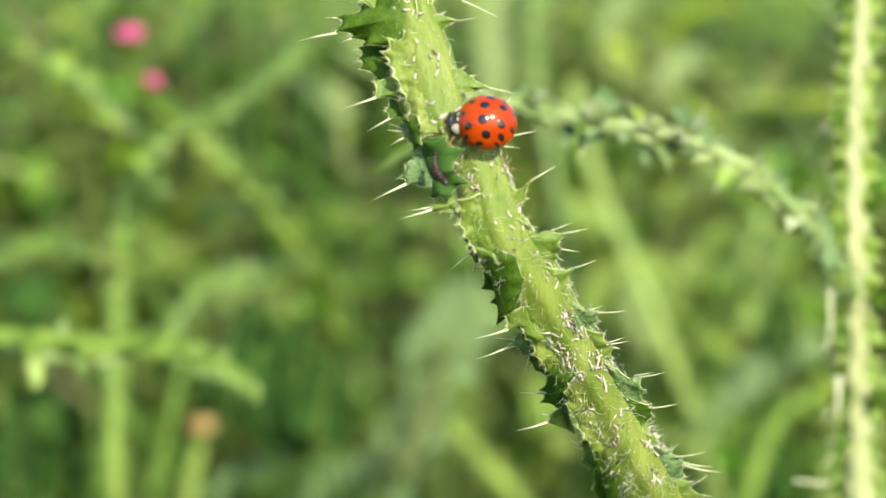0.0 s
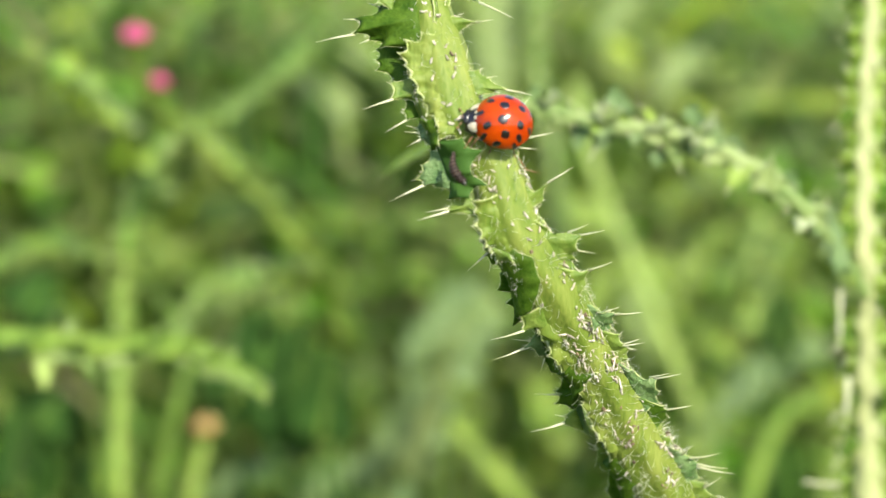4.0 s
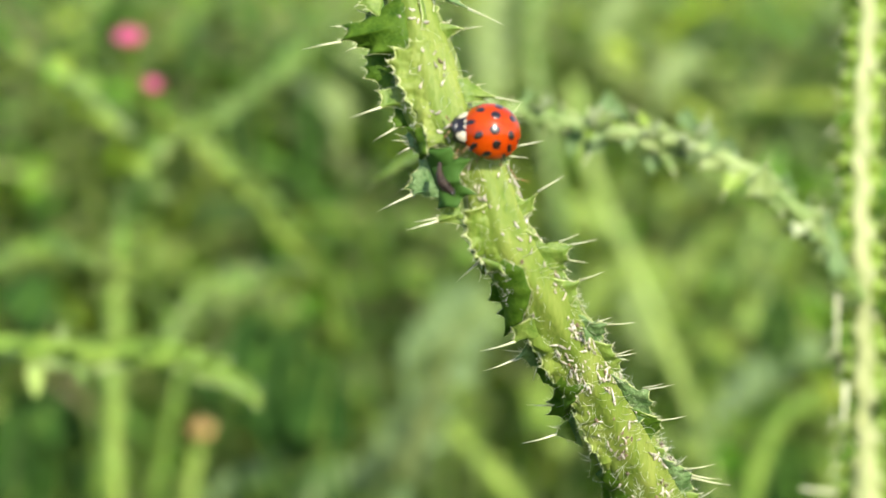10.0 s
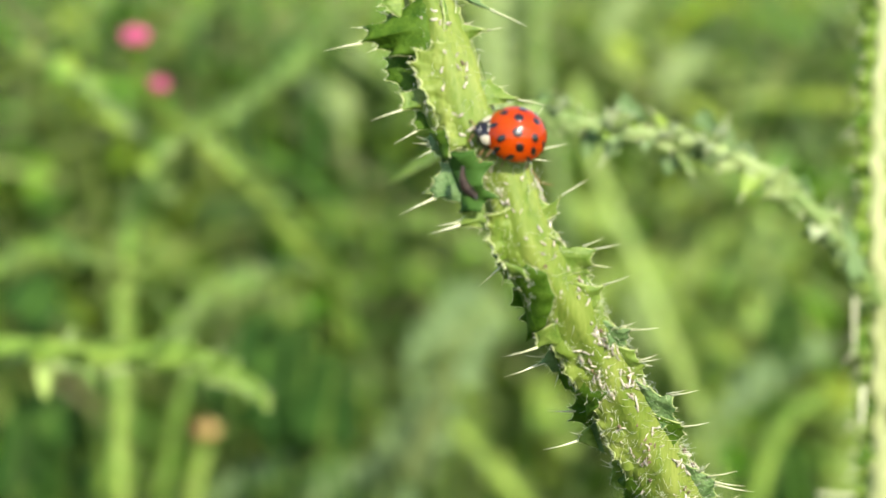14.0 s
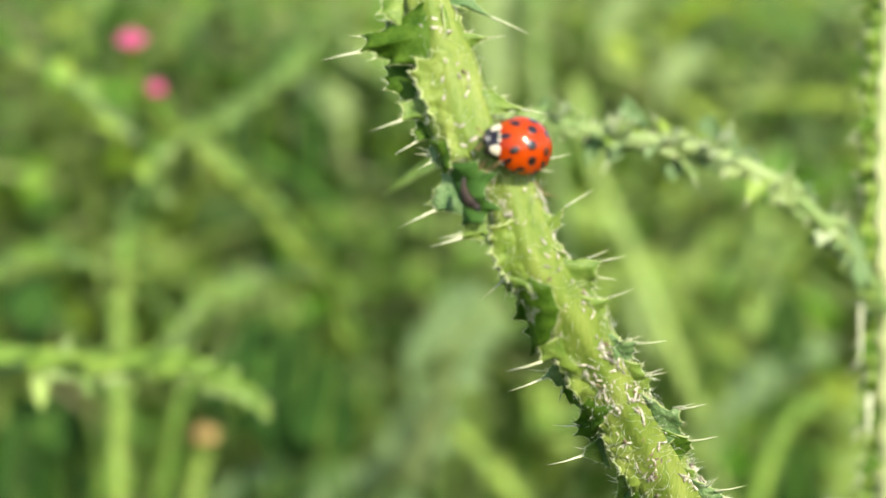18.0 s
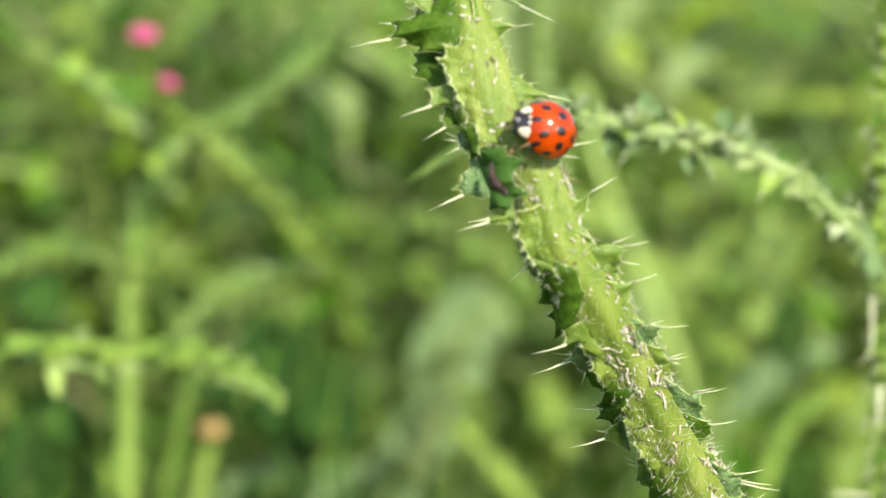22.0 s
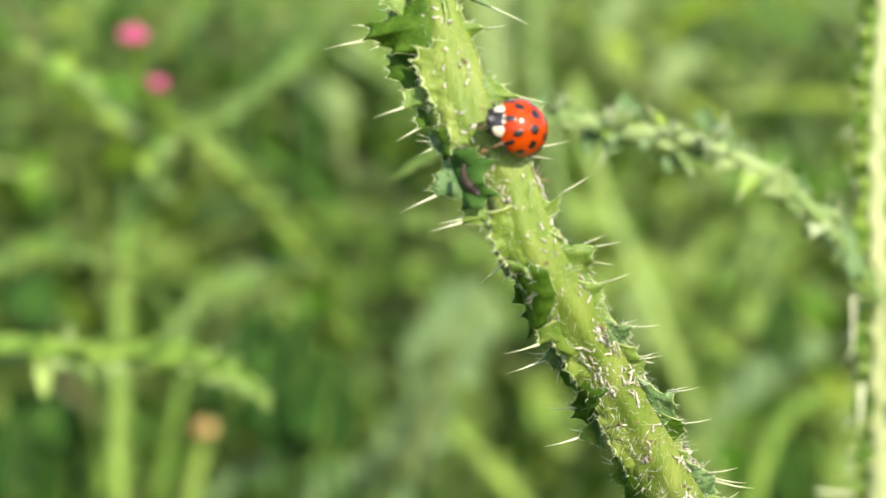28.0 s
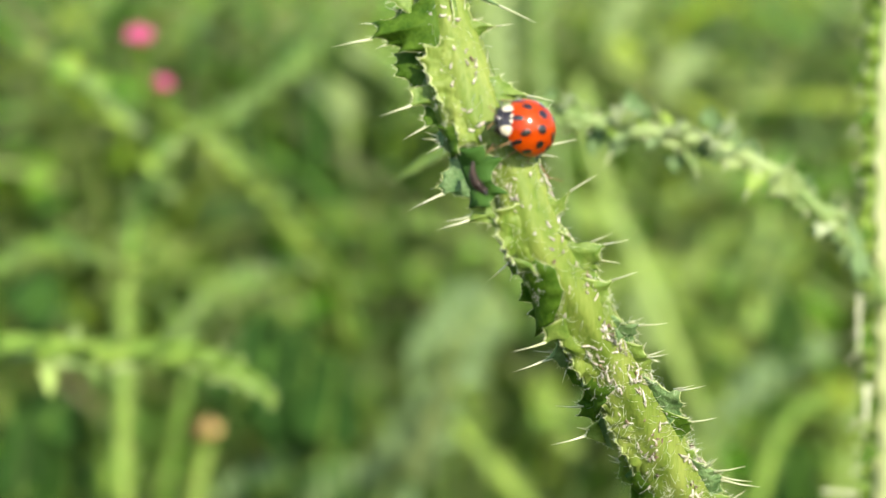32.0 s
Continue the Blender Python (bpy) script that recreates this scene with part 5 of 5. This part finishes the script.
    for n, (p, q) in enumerate(((at(69.21, -48.69, 896.0), at(102.89, -8.88, 896.0)), (at(102.89, -97.68, 896.0), at(78.39, -60.94, 896.0)), (at(125.59, -37.74, 928.0), at(163.65, 13.0, 928.0)), (at(136.57, -97.68, 896.0), at(185.57, -67.06, 896.0)),
                                (at(97.12, 6.89, 960.0), at(57.74, 20.01, 960.0)), (at(166.02, 36.42, 960.0), at(129.92, 59.38, 960.0)), (at(200.88, -60.94, 896.0), at(167.2, -24.19, 896.0)), (at(102.17, -129.63, 864.0), at(128.74, -106.01, 864.0)), (at(66.14, -109.93, 896.0), at(44.71, -76.25, 896.0)), (at(196.66, -135.54, 864.0), at(232.09, -97.15, 864.0)), (at(209.32, -95.94, 880.0), at(251.43, -74.89, 880.0)), (at(220.28, -144.39, 864.0), at(255.72, -114.87, 864.0)))):
        pinnate(c, [p, p.lerp(q, 0.35) + UP * 8 * MM, p.lerp(q, 0.7) + UP * 9 * MM, q], 14, 8, 60 + n, M_SIDELEAF, way(0.1, 0.5, 0.85), 2.0)
        part("stalk", tube(spline([(p, 1.8 * MM), (Vector((p.x * 0.6 + 0.06, p.y + 0.06, 0.25)), 2.4 * MM), (Vector((0.16, 1.0, -0.02)), 3 * MM)], 6), 7), M_FARLEAF, c)
    # broad leaves added where the growth is in deep shade, near-black to match
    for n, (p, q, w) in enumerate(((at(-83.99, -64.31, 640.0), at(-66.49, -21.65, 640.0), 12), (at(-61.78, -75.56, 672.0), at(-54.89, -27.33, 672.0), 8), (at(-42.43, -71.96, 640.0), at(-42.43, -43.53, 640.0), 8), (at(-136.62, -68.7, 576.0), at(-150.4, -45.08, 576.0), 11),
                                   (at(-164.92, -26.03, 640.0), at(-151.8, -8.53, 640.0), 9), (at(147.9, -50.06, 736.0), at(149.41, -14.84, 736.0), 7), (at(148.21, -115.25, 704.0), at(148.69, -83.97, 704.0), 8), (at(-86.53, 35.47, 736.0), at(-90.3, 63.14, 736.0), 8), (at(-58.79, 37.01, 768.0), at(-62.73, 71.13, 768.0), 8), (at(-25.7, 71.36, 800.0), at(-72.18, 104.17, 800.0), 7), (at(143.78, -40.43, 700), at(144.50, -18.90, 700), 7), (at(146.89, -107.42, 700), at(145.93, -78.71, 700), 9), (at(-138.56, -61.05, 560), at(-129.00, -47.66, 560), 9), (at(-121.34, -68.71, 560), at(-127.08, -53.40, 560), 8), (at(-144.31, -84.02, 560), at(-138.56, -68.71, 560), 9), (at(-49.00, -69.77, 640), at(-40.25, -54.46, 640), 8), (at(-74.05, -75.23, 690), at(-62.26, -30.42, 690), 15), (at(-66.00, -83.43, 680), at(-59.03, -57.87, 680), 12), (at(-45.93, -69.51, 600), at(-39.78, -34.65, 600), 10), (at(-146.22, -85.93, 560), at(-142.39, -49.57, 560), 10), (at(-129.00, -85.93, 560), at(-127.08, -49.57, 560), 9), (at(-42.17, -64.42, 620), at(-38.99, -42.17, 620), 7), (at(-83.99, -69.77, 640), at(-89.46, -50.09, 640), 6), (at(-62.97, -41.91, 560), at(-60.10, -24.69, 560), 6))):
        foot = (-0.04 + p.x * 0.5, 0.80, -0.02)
        e = thing("broad_leaf_plant", foot, "broad leaf on a slender stalk, added to darken a shaded gap in the meadow", "plant", "dark broad-leaved plants")
        leaf = part("leaf", blade(p, q, 1.3 * w * MM, way(-0.55, -0.45, 0.65), 0.25, 0.2 * MM, n=12, m=7, shape=0.5, teeth=0.12, seed=n * 1.7), M_SHADE, e, "broad leaf coloured as dark as the shade")
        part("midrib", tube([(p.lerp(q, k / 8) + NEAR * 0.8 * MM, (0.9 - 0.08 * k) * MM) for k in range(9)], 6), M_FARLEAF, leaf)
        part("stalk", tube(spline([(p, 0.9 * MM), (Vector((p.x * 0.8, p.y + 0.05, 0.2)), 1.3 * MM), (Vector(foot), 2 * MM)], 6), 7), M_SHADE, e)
    for n, (p, q) in enumerate(((at(29.4, 82.99, 896.0), at(37.05, 144.23, 896.0)), (at(21.65, 108.6, 960.0), at(31.5, 164.37, 960.0)), (at(122.42, 92.29, 928.0), at(147.79, 104.98, 928.0)), (at(93.57, 129.17, 992.0), at(117.3, 149.51, 992.0)), (at(-56.34, 73.8, 896.0), at(-47.16, 107.48, 896.0)), (at(-1.09, -46.21, 800.0), at(26.25, -27.07, 800.0)), (at(111.03, -52.86, 864.0), at(93.31, -23.33, 864.0)))):
        foot = (p.x * 0.5, 0.95, -0.02)
        herb = thing("leafy_herb", foot, "pale green lobed leaf on a slender meadow stalk", "plant", "meadow herbs")
        pinnate(herb, [p, p.lerp(q, 0.35) + UP * 3 * MM, p.lerp(q, 0.7) + UP * 4 * MM, q], 15, 7, 180 + n, M_MIDWING, way(0.1, 0.5, 0.85), 1.5)
        part("stalk", tube(spline([(p, 1.5 * MM), (Vector((p.x * 0.7, p.y + 0.05, 0.25)), 2.0 * MM), (Vector(foot), 3 * MM)], 6), 7), M_MIDWING, herb)
    stem(b, [(at(-87.8, -38.1, 560), 0.5 * MM), (at(-91.1, -53.4, 560), 0.7 * MM), (at(-94.9, -69.0, 562), 0.8 * MM), (at(-98.9, -86.7, 565), 0.9 * MM)], (-0.11, 0.70, -0.02), seed=43, hi=2.4, mat=M_FARLEAF)
    for n, (p, q, w) in enumerate(((at(-101.44, -106.22, 700), at(-63.16, -88.76, 700), 9), (at(-62.50, -110.49, 720), at(-25.59, -94.49, 720), 10), (at(-73.85, -84.47, 740), at(-60.44, -74.35, 740), 7))):
        foot = (p.x * 0.6, 0.9, -0.02)
        herb = thing("leafy_herb", foot, "blue-green lobed leaf on a slender meadow stalk" if n != 2 else "fresh green lobed leaf on a slender meadow stalk", "plant", "meadow herbs")
        pinnate(herb, [p, p.lerp(q, 0.35) + UP * 3 * MM, p.lerp(q, 0.7) + UP * 4 * MM, q], w, 7, 210 + n, M_BLUELEAF if n != 2 else M_SIDELEAF, way(0.1, 0.5, 0.85), 1.2)
        part("stalk", tube(spline([(p, 1.2 * MM), (Vector((p.x * 0.8, p.y + 0.04, 0.2)), 1.6 * MM), (Vector(foot), 2.4 * MM)], 6), 7), M_BLUELEAF, herb)
    p, q = at(-15.75, -89.90, 640), at(3.50, -36.97, 640)
    d = thing("broad_leaf_plant", (0.0, 0.80, -0.02), "pale green smooth broad leaf in the meadow", "plant", "blue-green broad-leaved plants")
    part("leaf", blade(p, q, 5.0 * MM, way(0.2, 0.35, 0.9), 0.3, 0.2 * MM, n=12, m=7, shape=0.6, teeth=0.15, seed=5.0), M_FARLEAF, d, "pale broad leaf blade")
    part("stalk", tube(spline([(p, 1.2 * MM), (Vector((p.x, p.y + 0.04, 0.2)), 1.6 * MM), (Vector((0.0, 0.80, -0.02)), 2.4 * MM)], 6), 7), M_BLUELEAF, d)
    # smaller lobed leaves between the thistles, most of them dark in place of shaded gaps
    rng = random.Random(31)
    for k in range(30):
        d_ = rng.uniform(670, 920)
        p = at(rng.uniform(-0.30, 0.30) * d_, rng.uniform(-0.17, 0.17) * d_, d_)
        turn = rng.uniform(0, 2 * math.pi)
        go, ln = way(math.cos(turn), 0.7 * math.sin(turn) + 0.2, rng.uniform(-0.3, 0.3)), rng.uniform(38, 75) * MM
        course = [p, p + go * ln * 0.35 + UP * ln * 0.10, p + go * ln * 0.7 + UP * ln * 0.08, p + go * ln - UP * ln * 0.06]
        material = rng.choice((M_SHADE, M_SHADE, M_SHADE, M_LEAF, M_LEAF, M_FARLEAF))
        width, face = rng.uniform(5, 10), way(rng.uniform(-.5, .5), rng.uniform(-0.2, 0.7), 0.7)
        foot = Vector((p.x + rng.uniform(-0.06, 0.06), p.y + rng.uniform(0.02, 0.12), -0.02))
        plant = thing("leafy_herb", foot, "narrow-lobed leaf on a thin stalk, dark green to stand for shaded gaps" if material != M_FARLEAF else "green narrow-lobed leaf on a thin stalk", "plant", "meadow herbs")
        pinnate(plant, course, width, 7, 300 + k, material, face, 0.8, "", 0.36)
        part("stalk", tube(spline([(p, 0.7 * MM), (p.lerp(foot, 0.4) + Vector((rng.uniform(-0.03, 0.03), 0.02, 0.03)), 1.1 * MM), (foot, 1.6 * MM)], 6), 7), M_FARLEAF, plant)
    for n, (p, q) in enumerate(((at(93.96, -106.74, 870), at(108.82, -50.25, 870)), (at(120.45, -36.20, 890), at(102.20, -8.82, 890)))):
        pinnate(c, [p, p.lerp(q, 0.35) + UP * 8 * MM, p.lerp(q, 0.7) + UP * 9 * MM, q], 14, 8, 90 + n, M_SIDELEAF, way(0.1, 0.5, 0.85), 2.0)
        part("stalk", tube(spline([(p, 1.8 * MM), (Vector((p.x * 0.6 + 0.06, p.y + 0.06, 0.25)), 2.4 * MM), (Vector((0.16, 1.0, -0.02)), 3 * MM)], 6), 7), M_FARLEAF, c)
    # broad leaf sprays farther back
    rng = random.Random(77)
    for count, x0, x1, u0, u1, d0, d1 in ((9, -150, 20, -70, 90, 850, 1050), (5, -120, 40, -120, -20, 880, 1100), (10, 0, 190, -90, 110, 900, 1150), (5, -40, 90, -130, -10, 880, 1000)):
        for k in range(count):
            d_ = rng.uniform(d0, d1)
            p = at(rng.uniform(x0, x1) * d_ / 700, rng.uniform(u0, u1) * d_ / 700, d_)
            turn = rng.uniform(0, 2 * math.pi)
            go, ln = way(math.cos(turn), 0.5 * math.sin(turn) + 0.3, rng.uniform(-0.4, 0.5)), rng.uniform(60, 110) * MM
            course = [p, p + go * ln * 0.35 + UP * ln * 0.06, p + go * ln * 0.7 + UP * ln * 0.05, p + go * ln - UP * ln * 0.05]
            width, face = rng.uniform(12, 22), way(rng.uniform(-.3, .4), 0.6, 0.7)
            foot = Vector((p.x + rng.uniform(-0.12, 0.12), p.y + rng.uniform(0.02, 0.15), -0.02))
            plant = thing("leafy_herb", foot, "broad-lobed green leaf spray on a thin stalk", "plant", "meadow herbs")
            pinnate(plant, course, width, 8, 100 + k, M_FARLEAF, face, 1.2)
            bow = p.lerp(foot, 0.4) + Vector((rng.uniform(-0.04, 0.04), 0.02, 0.03))
            part("stalk", tube(spline([(p, 1.0 * MM), (bow, 1.4 * MM), (foot, 2 * MM)], 6), 7), M_FARLEAF, plant)


back_thistles()


# ---- meadow growth ----
def meadow(name, count, seed, mat, length, width, label, lean, bend, spots):
    """Countless leaves and blades; spots gives each one's place on the ground and the height up to which it may grow."""
    rng = random.Random(seed)
    verts, faces = [], []
    for k in range(count):
        x, y, top = spots(rng)
        z = rng.uniform(0.0, 1.0) ** 0.75 * max(0.08, top)
        far = math.hypot(x, y)
        ln = rng.uniform(*length) * (0.7 + 0.3 * min(far, 6))
        w = rng.uniform(*width) * (0.7 + 0.3 * min(far, 6))
        a = rng.uniform(0, 2 * math.pi)
        out = Vector((math.cos(a), math.sin(a), 0))
        d = (out * lean * rng.uniform(0.2, 1.6) + Vector((0, 0, rng.uniform(0.1, 1.0)))).normalized()
        side = d.cross(Vector((rng.uniform(-1, 1), rng.uniform(-1.2, 0.2), rng.uniform(-0.3, 1)))).normalized()
        fold = d.cross(side) * w * 0.35
        p, i0 = Vector((x, y, max(z - ln * 0.4, -0.02))), len(verts)
        for i in range(6):
            s = i / 5
            c = p + d * ln * s + (out - Vector((0, 0, 0.8))) * (ln * bend * s * s)
            half = w * (math.sin(math.pi * (0.12 + 0.86 * s)) ** 0.8) * (1 + 0.25 * rng.uniform(-1, 1))
            verts += [c - side * half + fold, c, c + side * half + fold]
        for i in range(5):
            q = i0 + i * 3
            faces += [(q, q + 1, q + 4, q + 3), (q + 1, q + 2, q + 5, q + 4)]
    ob = part(name, (verts, faces), mat)
    tagged(ob, label, "plants", kind="stuff")


def stand(rng):
    """The tall stand beyond the thistles."""
    y = 1.0 + 1.6 * rng.random() ** 1.3
    x = rng.uniform(-0.75, 0.75) + (rng.gauss(0, 0.5) if rng.random() < 0.15 else 0.0)
    return x * (0.5 + 0.5 * y), y, (0.56 - 0.06 * y) * min(1.0, 1.6 / (0.6 + abs(x)))


def stand_edge(rng):
    """Where the tall stand thins out into the open meadow on either side."""
    y, out = 0.8 + 2.6 * rng.random() ** 1.2, abs(rng.gauss(0, 0.4))
    return rng.choice((-1, 1)) * (0.76 + out) * (0.5 + 0.5 * y), y, (0.48 - 0.06 * y) * max(0.3, 1 - out)


def low_sward(rng):
    """Short growth round the feet of the thistles."""
    return rng.uniform(-1.3, 1.3), rng.uniform(-0.7, 1.6), 0.13


def open_meadow(rng):
    """The lower meadow on all sides."""
    while True:
        r, a = 0.5 + 11.5 * rng.random() ** 1.6, rng.uniform(0, 2 * math.pi)
        x, y = r * math.cos(a), r * math.sin(a)
        if y > 1.9 or (r > 0.9 and abs(x) > 0.4 * y + 0.2) or y < -0.5:
            return x, y, 0.30 + 0.12 * noise.noise((x * 0.5, y * 0.5, 4.0)) if y < 1.5 else 0.44


meadow("meadow_leaves", 17000, 5, M_GROWTH, (0.02, 0.07), (0.0025, 0.009), "dense mid-green meadow leaves", 0.7, 0.22, stand)
meadow("meadow_grass", 7000, 6, M_GRASS, (0.08, 0.22), (0.0012, 0.0035), "fine light green grass blades and stalks", 0.4, 0.25, stand)
meadow("dry_stalks", 900, 8, M_DRY, (0.08, 0.22), (0.0012, 0.003), "dry straw-brown stalks among the growth", 0.4, 0.2, stand)
meadow("meadow_edge", 9000, 12, M_GROWTH, (0.03, 0.10), (0.003, 0.010), "mid-green growth where the stand thins out", 0.7, 0.22, stand_edge)
meadow("low_sward", 9000, 9, M_GROWTH, (0.05, 0.12), (0.003, 0.009), "short green growth at the feet of the thistles", 0.6, 0.3, low_sward)
meadow("open_meadow", 24000, 7, M_GROWTH, (0.08, 0.22), (0.006, 0.018), "open green meadow growth all around", 0.6, 0.3, open_meadow)


# ---- the ways of the insects ----
def motions():
    walk(beetle, [
        (0, pose(0.00421, 0.15924, 0.52846, -56.5, -6.0, 175.6)),
        (3, pose(0.00407, 0.15931, 0.52864, -57.3, -8.0, 179.3)),
        (7, pose(0.00401, 0.15924, 0.52868, -62.2, -14.3, -162.1)),
        (9, pose(0.00405, 0.15919, 0.52868, -63.3, -14.1, -155.9)),
        (11, pose(0.00360, 0.15927, 0.52848, -58.2, -9.2, -179.9)),
        (13, pose(0.00380, 0.15926, 0.52846, -58.8, -10.0, -175.9)),
        (14, pose(0.00403, 0.15928, 0.52856, -59.2, -10.4, -173.9)),
        (18, pose(0.00423, 0.15917, 0.52853, -63.9, -15.8, -157.1)),
        (20, pose(0.00433, 0.15911, 0.52842, -65.2, -17.0, -154.1)),
        (22, pose(0.00403, 0.15912, 0.52877, -69.2, -20.7, -147.9)),
        (24, pose(0.00388, 0.15911, 0.52888, -69.8, -19.9, -144.7)),
        (25, pose(0.00400, 0.15913, 0.52897, -70.4, -20.7, -144.7)),
        (28, pose(0.00406, 0.15912, 0.52905, -70.5, -19.9, -142.6)),
        (30, pose(0.00416, 0.15911, 0.52898, -68.9, -18.3, -143.7)),
        (31, pose(0.00409, 0.15911, 0.52895, -70.1, -19.9, -143.7)),
        (32, pose(0.00410, 0.15909, 0.52889, -70.7, -20.7, -143.7)),
    ])
    walk(larva, [
        (0, pose(-0.00054, 0.15729, 0.52433, 39.4, 63.8, -39.4)),
        (3, pose(-0.00050, 0.15733, 0.52450, 39.4, 63.8, -39.4)),
        (7, pose(-0.00058, 0.15731, 0.52442, 48.4, 57.4, -29.8)),
        (9, pose(-0.00070, 0.15731, 0.52443, 44.5, 59.1, -31.9)),
        (11, pose(-0.00064, 0.15728, 0.52430, 40.4, 60.7, -34.1)),
        (24, pose(-0.00066, 0.15729, 0.52434, 46.4, 57.4, -29.8)),
        (32, pose(-0.00057, 0.15729, 0.52433, 40.4, 60.7, -34.1)),
    ])


motions()
